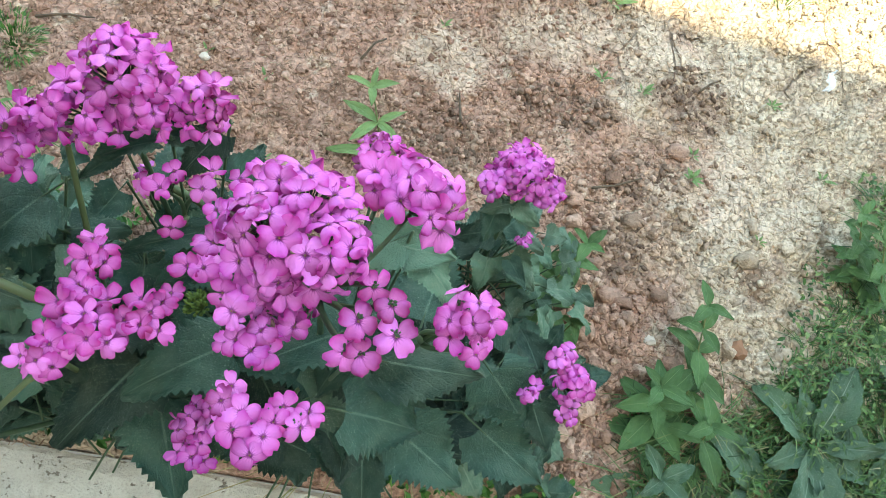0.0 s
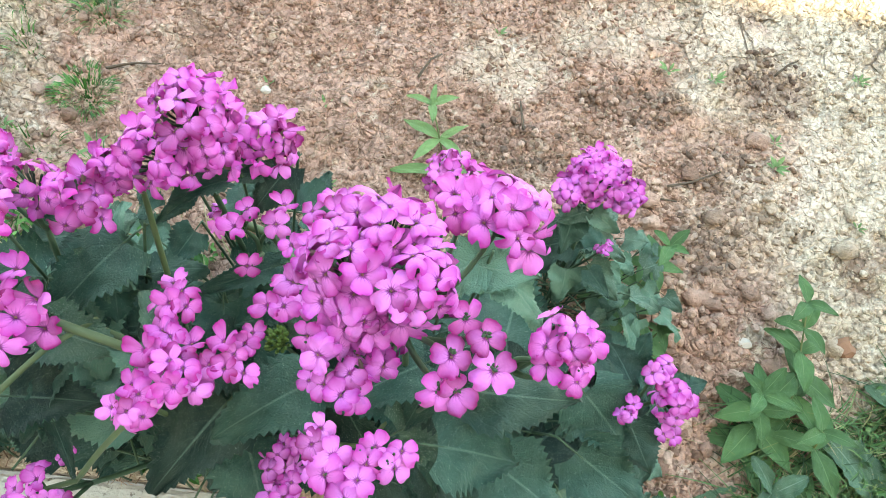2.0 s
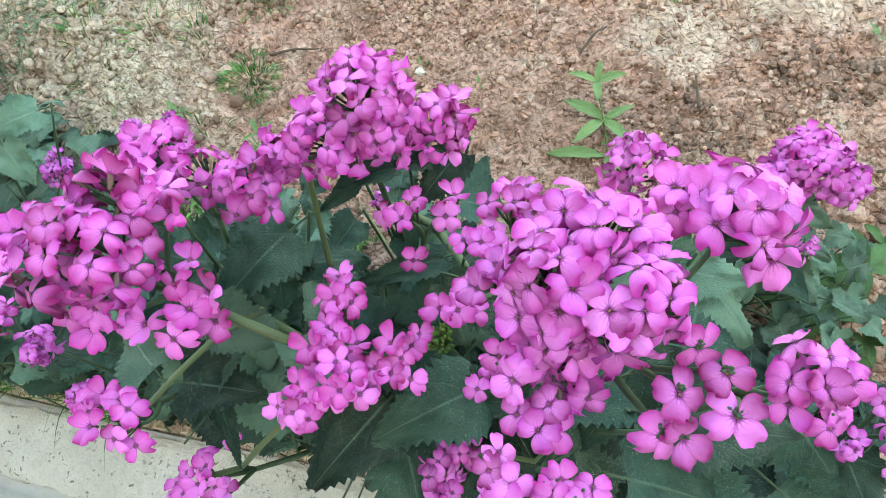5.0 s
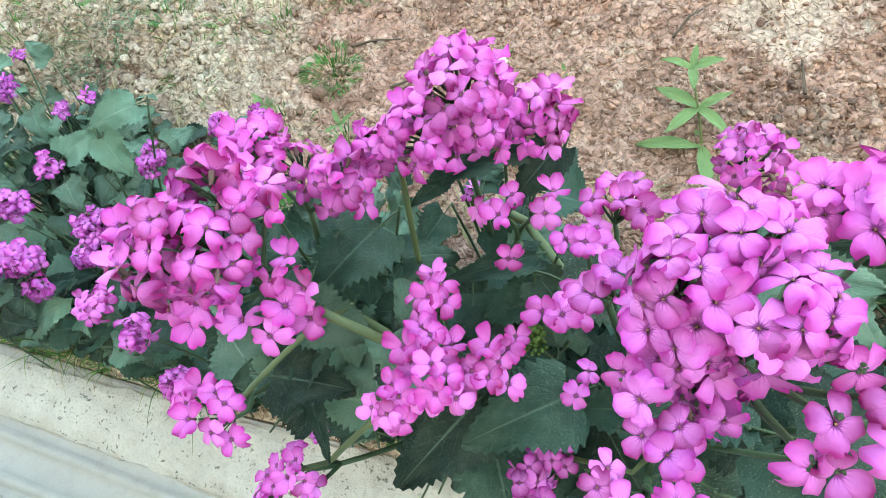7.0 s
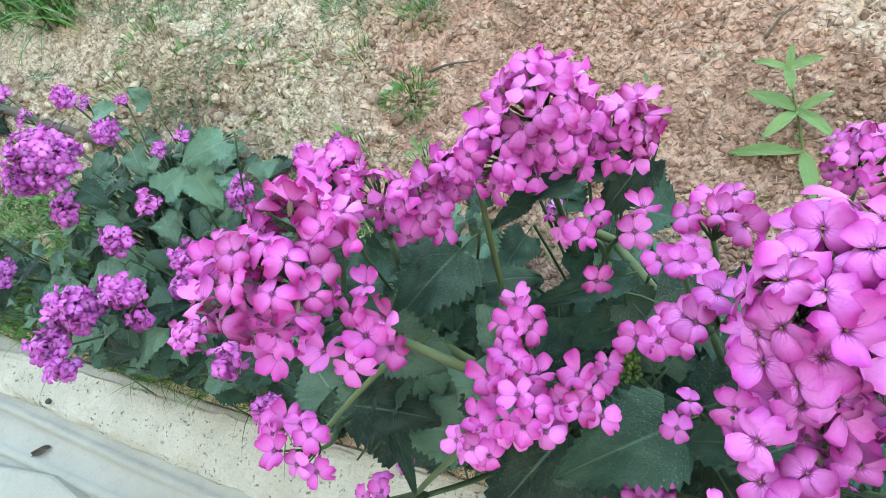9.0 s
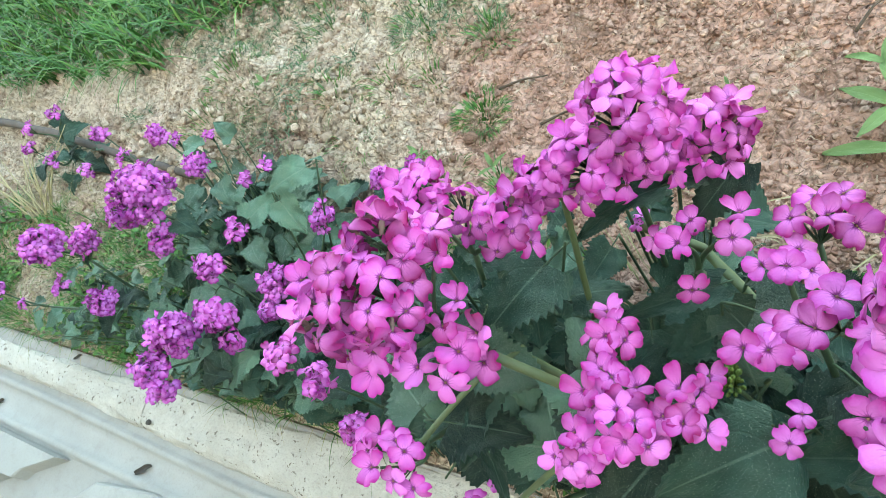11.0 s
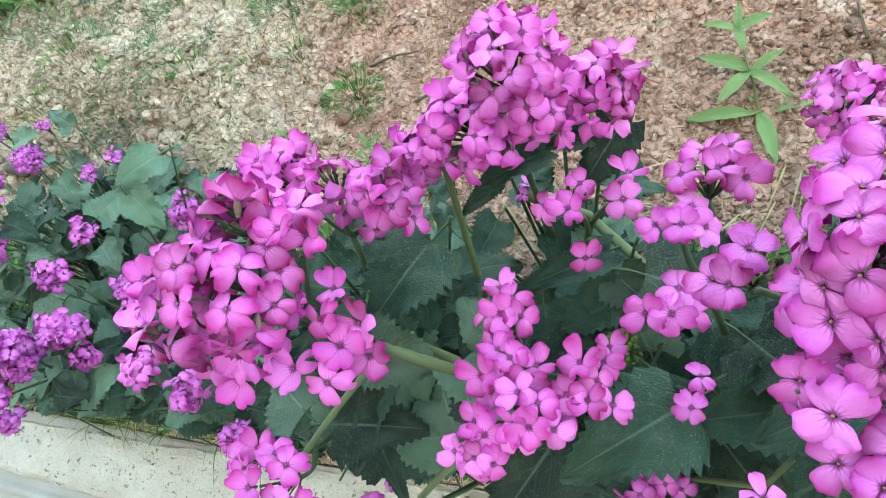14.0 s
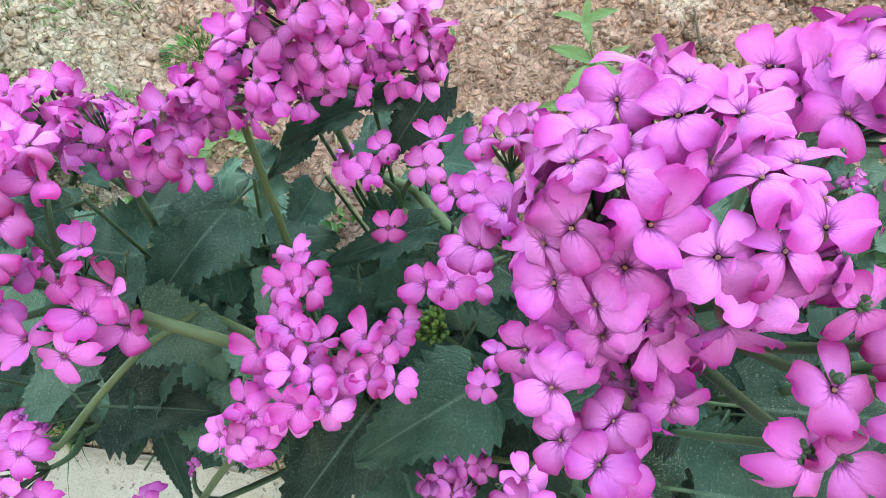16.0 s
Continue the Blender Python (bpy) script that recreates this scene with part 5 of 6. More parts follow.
blade(plant_f, (-0.098, 0.160, 0.430), (-0.120, 0.108, 0.403), (0.08, 0.01, 1.14), 1.20, LEAVES)
blade(plant_f, (-0.137, 0.126, 0.418), (-0.173, 0.091, 0.400), (0.25, -0.35, 1.13), 1.00, LEAVES)
blade(plant_f, (-0.222, 0.175, 0.428), (-0.257, 0.136, 0.411), (0.43, -0.10, 1.08), 1.00, LEAVES)
blade(plant_f, (-0.209, 0.149, 0.428), (-0.235, 0.111, 0.410), (0.13, -0.40, 1.10), 1.00, LEAVES)
blade(plant_f, (-0.220, 0.102, 0.414), (-0.276, 0.092, 0.413), (0.51, -0.08, 1.09), 0.95, DUSTY_LEAVES)
blade(plant_f, (-0.246, 0.081, 0.466), (-0.237, 0.054, 0.439), (0.44, 0.21, 1.09), 0.60, LONG_LEAVES)
blade(plant_b, (-0.117, 0.265, 0.543), (-0.137, 0.243, 0.510), (0.23, -0.15, 1.04), 0.62, LEAVES)
blade(plant_b, (-0.156, 0.245, 0.544), (-0.190, 0.232, 0.523), (0.13, -0.19, 1.03), 0.62, LEAVES)
blade(plant_b, (-0.135, 0.256, 0.540), (-0.167, 0.255, 0.523), (0.12, -0.14, 1.02), 0.70, LEAVES)
blade(plant_b, (-0.191, 0.246, 0.513), (-0.214, 0.235, 0.492), (0.47, -0.59, 1.03), 0.80, LONG_LEAVES)
blade(plant_f, (-0.147, 0.138, 0.381), (-0.184, 0.098, 0.364), (0.05, -0.10, 1.05), 0.95, LEAVES)
blade(plant_f, (-0.120, 0.110, 0.400), (-0.150, 0.063, 0.383), (0.43, -0.08, 1.13), 0.90, LEAVES)
blade(plant_f, (-0.102, 0.149, 0.425), (-0.126, 0.124, 0.403), (0.20, -0.26, 1.13), 0.90, LEAVES)
blade(plant_c, (-0.293, 0.176, 0.542), (-0.330, 0.154, 0.540), (0.54, -0.28, 0.90), 0.80, LEAVES)
blade(plant_f, (-0.145, 0.119, 0.429), (-0.185, 0.051, 0.409), (0.15, -0.07, 1.10), 0.95, LEAVES)
blade(plant_f, (-0.132, 0.101, 0.401), (-0.103, 0.030, 0.366), (0.21, 0.15, 1.13), 0.90, LEAVES)
blade(plant_a, (-0.081, 0.128, 0.480), (-0.134, 0.089, 0.462), (0.28, 0.08, 1.11), 0.80, LEAVES)
blade(plant_a, (-0.002, 0.140, 0.529), (-0.045, 0.114, 0.503), (0.26, 0.07, 1.12), 0.90, LEAVES)
blade(plant_a, (0.012, 0.160, 0.515), (-0.008, 0.108, 0.478), (0.10, -0.43, 1.12), 0.85, LEAVES)
blade(plant_a, (0.013, 0.090, 0.526), (0.065, 0.090, 0.510), (0.15, 0.12, 1.13), 1.15, LEAVES)
blade(plant_a, (0.061, 0.092, 0.469), (0.110, 0.067, 0.453), (0.11, -0.09, 1.13), 1.10, LEAVES)
blade(plant_a, (0.028, 0.122, 0.545), (0.103, 0.126, 0.537), (0.01, -0.40, 1.11), 0.62, LEAVES)
blade(plant_a, (0.022, 0.209, 0.548), (-0.014, 0.192, 0.517), (0.19, -0.30, 1.07), 0.80, DUSTY_LEAVES)
blade(plant_a, (0.019, 0.211, 0.538), (0.065, 0.218, 0.523), (-0.20, -0.63, 1.06), 0.80, DUSTY_LEAVES)
blade(plant_a, (0.044, 0.210, 0.528), (0.072, 0.189, 0.500), (0.12, -0.04, 1.07), 0.90, DUSTY_LEAVES)
blade(plant_e, (0.160, 0.395, 0.300), (0.212, 0.372, 0.288), (-0.34, -0.23, 1.01), 0.80, DUSTY_LEAVES)
blade(plant_e, (0.178, 0.368, 0.272), (0.218, 0.332, 0.256), (-0.25, -0.58, 1.03), 0.80, DUSTY_LEAVES)
blade(plant_e, (0.152, 0.402, 0.310), (0.118, 0.372, 0.288), (-0.27, -0.24, 1.03), 0.80, DUSTY_LEAVES)
blade(plant_g, (0.134, 0.169, 0.419), (0.183, 0.128, 0.400), (0.01, -0.48, 1.09), 0.90, LEAVES)
blade(plant_g, (0.137, 0.127, 0.386), (0.201, 0.090, 0.377), (-0.16, -0.42, 1.10), 0.90, LEAVES)
blade(plant_e, (0.146, 0.362, 0.392), (0.176, 0.350, 0.380), (-0.07, -0.43, 1.00), 0.80, DUSTY_LEAVES)
blade(plant_e, (0.140, 0.362, 0.392), (0.114, 0.352, 0.380), (0.07, -0.24, 1.01), 0.75, DUSTY_LEAVES)
blade(plant_i, (-0.615, 0.347, 0.374), (-0.655, 0.309, 0.366), (0.57, 0.03, 0.85), 0.90, DUSTY_LEAVES)
blade(plant_i, (-0.635, 0.300, 0.372), (-0.624, 0.290, 0.324), (0.44, -0.49, 0.87), 0.90, DUSTY_LEAVES)


# ---------------------------------------------------------------- weeds, grass and litter in the bed
def weed(base, tip, whorls, leaf, meshes, label, per=4, category="weed"):
    """A leafy weed: a thin stem with rings of leaves, the upper ones smaller."""
    root = Vector((base[0], base[1], gz(*base) - 0.005))
    ob = new("weed")
    ob.location = root
    tagged(ob, label, category, "weeds in the bed")
    line = curve_points((0, 0, 0), Vector(tip) - root, (0.004, 0, 0), 8)
    v, f = [], []
    tube(v, f, line, [0.0022 - 0.00018 * k for k in range(8)], 6)
    part("stem", mesh_of("stem", v, f, WEED_STEM, True), ob)
    for w in range(whorls):
        s = 0.12 + 0.88 * w / max(1, whorls - 1)
        p = line[min(6, int(s * 7))].lerp(line[min(7, int(s * 7) + 1)], min(1, s * 7 - min(6, int(s * 7))))
        a0 = w * 0.8 + rnd.uniform(-0.2, 0.2)
        for k in range(per):
            a = a0 + 6.283 * k / per + rnd.uniform(-0.25, 0.25)
            rise = 0.15 + 0.9 * max(0, s - 0.55)
            out = Vector((math.cos(a), math.sin(a), rise))
            m = Matrix.Translation(p) @ basis(Vector((-out.x * rise, -out.y * rise, 1)), out) @ Matrix.Scale(leaf * rnd.uniform(0.8, 1.15) * (1.1 - 0.55 * s), 4)
            part("leaf", meshes[rnd.randrange(len(meshes))], ob, "", m)
    return ob


weed((0.0, 0.548), (-0.036, 0.614, 0.218), 3, 0.070, LANCE, "upright fresh green weed with narrow leaves in brown soil", 4)
weed((0.52, 0.26), (0.50, 0.405, 0.185), 6, 0.072, OVATE, "bushy light green weed with broad pointed leaves", 3)
weed((0.47, 0.24), (0.455, 0.29, 0.13), 4, 0.078, OVATE, "low light green weed with broad pointed leaves", 4)
weed((0.54, 0.22), (0.53, 0.25, 0.13), 3, 0.075, OVATE, "low light green weed on clay soil", 3)
weed((0.49, 0.16), (0.47, 0.17, 0.10), 2, 0.105, DOCKS, "low weed with long bluish green leaves", 4)
weed((0.27, 0.40), (0.30, 0.44, 0.22), 4, 0.06, OVATE, "small green weed beside the flowers", 4)
weed((0.30, 0.34), (0.31, 0.35, 0.15), 3, 0.05, OVATE, "small green weed beside the flowers", 4)
weed((0.80, 0.53), (0.73, 0.59, 0.245), 6, 0.055, OVATE, "leafy green weed at the edge of the grass", 4)
weed((0.85, 0.47), (0.765, 0.55, 0.24), 5, 0.055, OVATE, "leafy green weed at the edge of the grass", 4)
weed((-0.50, 0.49), (-0.50, 0.50, 0.15), 2, 0.05, LANCE, "tiny grassy weed in the soil", 4)


def rosette(base, n, leaf, label):
    root = Vector((base[0], base[1], gz(*base)))
    ob = new("dock_plant")
    ob.location = root
    tagged(ob, label, "weed", "weeds in the bed")
    for k in range(n):
        a = k * 2.4 + rnd.uniform(-0.3, 0.3)
        out = Vector((math.cos(a), math.sin(a), rnd.uniform(0.15, 0.7)))
        m = Matrix.Translation((out.x * 0.012, out.y * 0.012, 0.01)) @ basis((-out.x * out.z, -out.y * out.z, 1), out) @ Matrix.Scale(leaf * rnd.uniform(0.7, 1.2), 4)
        part("leaf", DOCKS[rnd.randrange(3)], ob, "", m)


rosette((0.72, 0.26), 8, 0.11, "broad-leaved green rosette with pale midribs")
rosette((0.80, 0.20), 8, 0.12, "broad-leaved green rosette with pale midribs")
rosette((0.64, 0.18), 7, 0.10, "broad-leaved green rosette among grass")
rosette((0.90, 0.30), 7, 0.11, "broad-leaved dusty green rosette")

SEEDLING = leaf_mesh("leaf", FRESH, 130, 0.20, 0.0, 7, 0.1, 0.2, 0.3, 0.25, "lance")


def seedling(x, y, size, n=5):
    ob = new("seedling")
    ob.location = (x, y, gz(x, y))
    tagged(ob, "tiny pale green seedling in clay soil", "seedling", "seedlings in the soil")
    for k in range(n):
        a = k * 2.4 + rnd.uniform(-0.4, 0.4)
        out = Vector((math.cos(a), math.sin(a), rnd.uniform(0.2, 0.9)))
        part("leaf", SEEDLING, ob, "", basis((-out.x, -out.y, 1.2), out) @ Matrix.Scale(size * 0.65 * rnd.uniform(0.6, 1.2), 4) @ pose(0, 0.25, 0))


for x, y, s, n in ((0.325, 0.776, 0.028, 5), (0.396, 0.769, 0.028, 6), (0.636, 0.811, 0.026, 6), (0.497, 0.64, 0.026, 7), (0.50, 0.685, 0.02, 5), (0.732, 0.694, 0.026, 6), (-0.198, 0.637, 0.022, 4), (-0.292, 0.66, 0.016, 3),
                   (0.323, 0.91, 0.045, 5), (-0.983, 0.72, 0.024, 5), (-1.041, 0.654, 0.04, 5), (-0.64, 0.52, 0.03, 6), (-0.45, 0.52, 0.022, 4), (-0.17, 0.52, 0.02, 4), (0.05, 0.80, 0.02, 4), (0.62, 0.56, 0.02, 4)):
    seedling(x, y, s, n)


def tuft(x, y, radius, count, length, label, material=GRASS, seed=1, lean=0.8, squash=1.0, width=0.0022):
    g = np.random.default_rng(seed)
    a, q = g.uniform(0, 6.283, count), radius * np.sqrt(g.uniform(0, 1, count))
    px, py = x + q * np.cos(a), y + q * np.sin(a) * squash
    roots = np.stack([px, py, ground_z(px, py) + relief(px, py) - 0.003], -1)
    v, f = blades(roots, length * g.uniform(0.5, 1.2, count), width, lean, seed)
    ob = part("grass_tuft", mesh_of("grass_tuft", v, f, material))
    tagged(ob, label, "grass", "grass tufts", "stuff")


for k, (x, y, r, n, l) in enumerate(((-0.563, 0.610, 0.042, 620, 0.017), (-0.855, 0.628, 0.045, 70, 0.03), (-0.746, 0.653, 0.04, 60, 0.025), (-0.668, 0.667, 0.03, 50, 0.025), (-0.716, 0.773, 0.06, 130, 0.03), (-0.573, 0.745, 0.035, 110, 0.03),
                                     (-1.12, 0.66, 0.08, 150, 0.03), (-1.16, 0.56, 0.08, 110, 0.03), (-0.79, 0.56, 0.06, 70, 0.02), (-0.60, 0.50, 0.04, 60, 0.02), (-0.49, 0.48, 0.03, 40, 0.04), (-0.95, 0.80, 0.06, 60, 0.03), (0.647, 1.012, 0.02, 30, 0.06))):
    tuft(x, y, r, n, l, "small green grass tuft on dry clay", seed=200 + k)


def grass_patch(name, label, count, inside, length, material, seed, width=0.003, lean=0.8, span=(-2.9, 1.6, 0.08, 1.7)):
    """Blades wherever inside(x, y) is true."""
    g = np.random.default_rng(seed)
    px, py = g.uniform(span[0], span[1], count * 3), g.uniform(span[2], span[3], count * 3)
    keep = inside(px, py)
    px, py = px[keep][:count], py[keep][:count]
    roots = np.stack([px, py, ground_z(px, py) + relief(px, py) - 0.004], -1)
    v, f = blades(roots, length * g.uniform(0.4, 1.25, len(px)), width, lean, seed)
    ob = part(name, mesh_of(name, v, f, material))
    tagged(ob, label, "grass", "", "stuff")


def far_edge(x, y):
    return (y > 0.745 + 0.05 * value_noise(x, y, 0.25, 9) + 0.10 * np.maximum(0, x + 1.25) * 6 - 0.06 * (x < -1.4)) & (y < 1.75 + 0.35 * value_noise(x, y, 0.4, 17)) & (x > -3.4 + 0.5 * value_noise(x, y, 0.4, 18))


grass_patch("long_grass", "long green grass drooping at the top of the bank", 16000, far_edge, 0.13, GRASS, 301, 0.006, 1.0, (-3.9, -0.95, 0.7, 2.1))
grass_patch("lawn", "sparse green grass further up the bank", 14000, lambda x, y: (value_noise(x, y, 0.5, 51) + 0.5 * value_noise(x, y, 0.17, 52) > -0.1) & ((x < -3.1 + 0.4 * value_noise(x, y, 0.4, 18)) | (y > 1.6)), 0.12, GRASS, 311, 0.008, 1.0, (-9.0, -0.4, 0.6, 4.0))
grass_patch("right_grass", "matted green grass beside the bare clay", 15000, lambda x, y: (x > 0.825 - 0.52 * np.clip(0.62 - y, 0, 1) + 0.035 * value_noise(x, y, 0.1, 5)) & (y < 0.70 + 0.08 * value_noise(x, y, 0.15, 15) + 0.25 * (x - 0.8)) & (x < 1.5 + 0.2 * value_noise(x, y, 0.3, 16)), 0.05, DEEP_GRASS, 302, 0.0026, 1.5, (0.5, 1.7, 0.085, 1.0))
grass_patch("low_grass", "thin green grass among weeds by the kerb", 2200, lambda x, y: x > 0.45 + 0.12 * value_noise(x, y, 0.12, 5), 0.07, DEEP_GRASS, 303, 0.0022, 1.2, (0.4, 1.1, 0.085, 0.30))
grass_patch("dry_grass", "dry straw-coloured grass and litter near the kerb", 5200, lambda x, y: (y < 0.42 + 0.1 * value_noise(x, y, 0.3, 6)) & (x < -0.62), 0.045, DRY, 304, 0.002, 1.5, (-2.7, -0.6, 0.085, 0.6))
grass_patch("weed_grass", "short green grass near the kerb", 5200, lambda x, y: (value_noise(x, y, 0.09, 8) > -0.2) & (y < 0.38) & (x < -0.56), 0.055, GRASS, 305, 0.0026, 1.1, (-2.0, -0.56, 0.085, 0.4))
grass_patch("bank_sprouts", "scattered bluish green grass sprouts on the bank", 9000, lambda x, y: value_noise(x, y, 0.16, 61) + 0.6 * value_noise(x, y, 0.05, 62) > 0.28 + 0.5 * np.clip((x + 0.75) / 0.2, 0, 1), 0.022, SPROUT, 308, 0.0022, 1.3, (-1.9, -0.55, 0.42, 1.0))
grass_patch("straw_grass", "dry straw lying among the weeds", 500, lambda x, y: x > 0.50 + 0.1 * value_noise(x, y, 0.12, 35), 0.06, DRY, 307, 0.0022, 1.6, (0.45, 1.2, 0.085, 0.30))
grass_patch("dead_stalks", "dry stalks under the flowers", 800, lambda x, y: y < 0.5, 0.06, DRY, 306, 0.0018, 1.5, (-0.6, 0.3, 0.085, 0.5))


def leaf_mat(name, label, count, inside, size, material, seed, span, height):
    """A mat of tiny folded leaves, joined."""
    g = np.random.default_rng(seed)
    px, py = g.uniform(span[0], span[1], count * 4), g.uniform(span[2], span[3], count * 4)
    keep = inside(px, py)
    px, py = px[keep][:count], py[keep][:count]
    n = len(px)
    a, sz = g.uniform(0, 6.283, n), size * g.uniform(0.5, 1.4, n)
    rise = g.uniform(-0.2, 0.9, n)
    d = np.stack([np.cos(a) * np.cos(rise), np.sin(a) * np.cos(rise), np.sin(rise)], -1) * sz[:, None]
    s = np.stack([-np.sin(a), np.cos(a), g.uniform(-0.4, 0.4, n)], -1) * sz[:, None] * 0.24
    up = np.array([0, 0, 1]) * sz[:, None] * 0.10
    c = np.stack([px, py, ground_z(px, py) + relief(px, py) + height * g.uniform(0.1, 1, n) ** 1.5], -1)
    v = np.stack([c, c + d * 0.35 + s + up, c + d * 0.75 + s * 0.7 + up, c + d - up, c + d * 0.75 - s * 0.7 + up, c + d * 0.35 - s + up, c + d * 0.5], 1).reshape(-1, 3)
    tri = np.array([[0, 6, 1], [1, 6, 2], [2, 6, 3], [3, 6, 4], [4, 6, 5], [5, 6, 0]])
    f = (tri[None] + (np.arange(n) * 7)[:, None, None]).reshape(-1, 3)
    tagged(part(name, mesh_of(name, v, f, material)), label, "weed", "", "stuff")


leaf_mat("creeping_weed", "mat of tiny dark green creeping leaves beside the clay", 8000, lambda x, y: (x > 0.77 - 0.36 * (0.62 - y) + 0.05 * value_noise(x, y, 0.09, 25)) & (y < 0.72 + 0.06 * value_noise(x, y, 0.15, 15) + 0.25 * (x - 0.8)), 0.0105, DEEP_GRASS, 701, (0.5, 1.6, 0.085, 1.0), 0.045)
leaf_mat("kerb_weed", "low green creeping leaves by the kerb", 2200, lambda x, y: (value_noise(x, y, 0.13, 8) > -0.05) & (x < -0.6) & (y < 0.34), 0.015, GRASS, 702, (-2.0, -0.6, 0.085, 0.4), 0.04)
leaf_mat("under_weed", "small green weed leaves under the flowers", 1600, lambda x, y: (value_noise(x, y, 0.10, 28) > -0.1) & (x + y < 0.50), 0.016, GRASS, 703, (-0.6, 0.36, 0.10, 0.40), 0.03)


# ---------------------------------------------------------------- clods and straw
def scatter_clods(name, label, count, span, size, seed, dens, kind=20, flat=0.62, smooth=True, material=CLOD):
    g = np.random.default_rng(seed)
    px, py = g.uniform(span[0], span[1], count), g.uniform(span[2], span[3], count)
    keep = dens(px, py) > g.uniform(0, 1, count)
    px, py = px[keep], py[keep]
    sz = size * g.lognormal(0, 0.5, len(px))
    sz = np.clip(sz, size * 0.35, size * 2.2)
    c = np.stack([px, py, ground_z(px, py) + relief(px, py) + sz * 0.15], -1)
    v, f = lumps(c, sz, flat, seed, kind)
    ob = part(name, mesh_of(name, v, f, material, smooth))
    tagged(ob, label, "soil", "", "stuff")


def stony(x, y):
    """Where lumps crowd: the clay beside the weeds and the bank."""
    return 0.25 + 0.45 * value_noise(x, y, 0.16, 12) + 0.6 * np.clip((x - 0.15) / 0.2, 0, 1) * np.clip((0.75 - y) / 0.2, 0, 1) + 0.25 * np.clip((-0.5 - x) / 0.3, 0, 1)


def bare(x, y):
    """Open soil, away from the feet of the dense plants."""
    return (1.0 - 0.85 * ((x > -0.85) & (x < 0.28) & (y < 0.30))) * (1 - 0.55 * np.clip((-0.45 - x) / 0.2, 0, 1)) * (1 - 0.8 * inside_patch(x, y, SILT) * (0.5 + value_noise(x, y, 0.05, 51)).clip(0.3, 1))


scatter_clods("crumbs", "fine crumbs of dry soil over the bed", 30000, (-1.4, 1.05, 0.09, 1.15), 0.0016, 404, lambda x, y: bare(x, y) * (0.75 + 0.4 * value_noise(x, y, 0.11, 14)), 8, 0.8, True)
scatter_clods("clods", "dry crumbled soil clods covering the bed", 50000, (-1.35, 1.0, 0.09, 1.15), 0.0026, 401, lambda x, y: bare(x, y) * np.clip(0.62 + 0.75 * value_noise(x, y, 0.15, 33) - 0.25 * np.clip((x - 0.3) / 0.2, 0, 1) * (y > 0.6), 0.08, 1), 20, 0.72, True)
scatter_clods("coarse_clods", "coarse clay lumps on the bed", 9000, (-1.4, 1.1, 0.09, 1.2), 0.0066, 402, lambda x, y: bare(x, y) * 0.9 * (stony(x, y) - 0.5) * (0.2 + 0.8 * (x > 0.15) * (y < 0.75)), 80, 0.7, True)
scatter_clods("bank_clods", "rough clay lumps on the bank", 4200, (-1.6, -0.45, 0.40, 1.1), 0.0046, 405, lambda x, y: 0.2 + 0.8 * value_noise(x, y, 0.12, 41), 20, 0.85, True)
scatter_clods("moist_clods", "dark moist clods in patches of the bed", 26000, (-1.15, 0.6, 0.4, 0.88), 0.0032, 406, lambda x, y: inside_patch(x, y, MOIST) * (0.45 + 0.4 * value_noise(x, y, 0.05, 52)), 20, 0.75, True, MOIST_CLOD)
scatter_clods("far_clods", "dry clay lumps further along the bank", 4000, (-2.9, -1.0, 0.3, 1.4), 0.0042, 403, lambda x, y: 0.6 + 0 * x)


def chips(name, label, count, span, seed, inside):
    """Short bits of straw lying on the soil."""
    g = np.random.default_rng(seed)
    px, py = g.uniform(span[0], span[1], count), g.uniform(span[2], span[3], count)
    keep = inside(px, py, g.uniform(0, 1, count))
    px, py = px[keep], py[keep]
    n = len(px)
    a, ln, wd = g.uniform(0, 6.283, n), g.uniform(0.003, 0.010, n), g.uniform(0.0005, 0.0013, n)
    pitch = g.uniform(-0.45, 0.45, n)
    d = np.stack([np.cos(a) * np.cos(pitch), np.sin(a) * np.cos(pitch), np.sin(pitch)], -1) * ln[:, None] / 2
    s = np.stack([-np.sin(a), np.cos(a), g.uniform(-0.3, 0.3, n)], -1) * wd[:, None] / 2
    up = np.array([0, 0, 1]) * 0.0008
    c = np.stack([px, py, ground_z(px, py) + relief(px, py) + 0.003], -1)
    v = np.stack([c - d - s, c - d + s, c + d + s, c + d - s, c - d - s + up, c - d + s + up, c + d + s + up, c + d - s + up], 1).reshape(-1, 3)
    box = np.array([[4, 5, 6, 7], [0, 4, 7, 3], [1, 2, 6, 5], [0, 1, 5, 4], [3, 7, 6, 2]])
    f = (box[None] + (np.arange(n) * 8)[:, None, None]).reshape(-1, 4)
    ob = part(name, mesh_of(name, v, f, STRAW))
    tagged(ob, label, "straw", "", "stuff")


chips("straw_chips", "brown chopped straw strewn over the dug soil", 16000, (-0.9, 0.75, 0.12, 1.25), 501, lambda x, y, r: r < np.clip(1.25 - np.abs(x + 0.1) * 1.7, 0.05, 1))
chips("kerb_litter", "brown dead leaf and straw litter behind the kerb", 9000, (-2.4, -0.30, 0.082, 0.24), 503, lambda x, y, r: r < np.clip(1.2 - (y - 0.08) * 7, 0, 1))
chips("far_chips", "dry bits of straw along the bank", 4000, (-2.6, -0.7, 0.1, 0.9), 502, lambda x, y, r: r < 0.6)


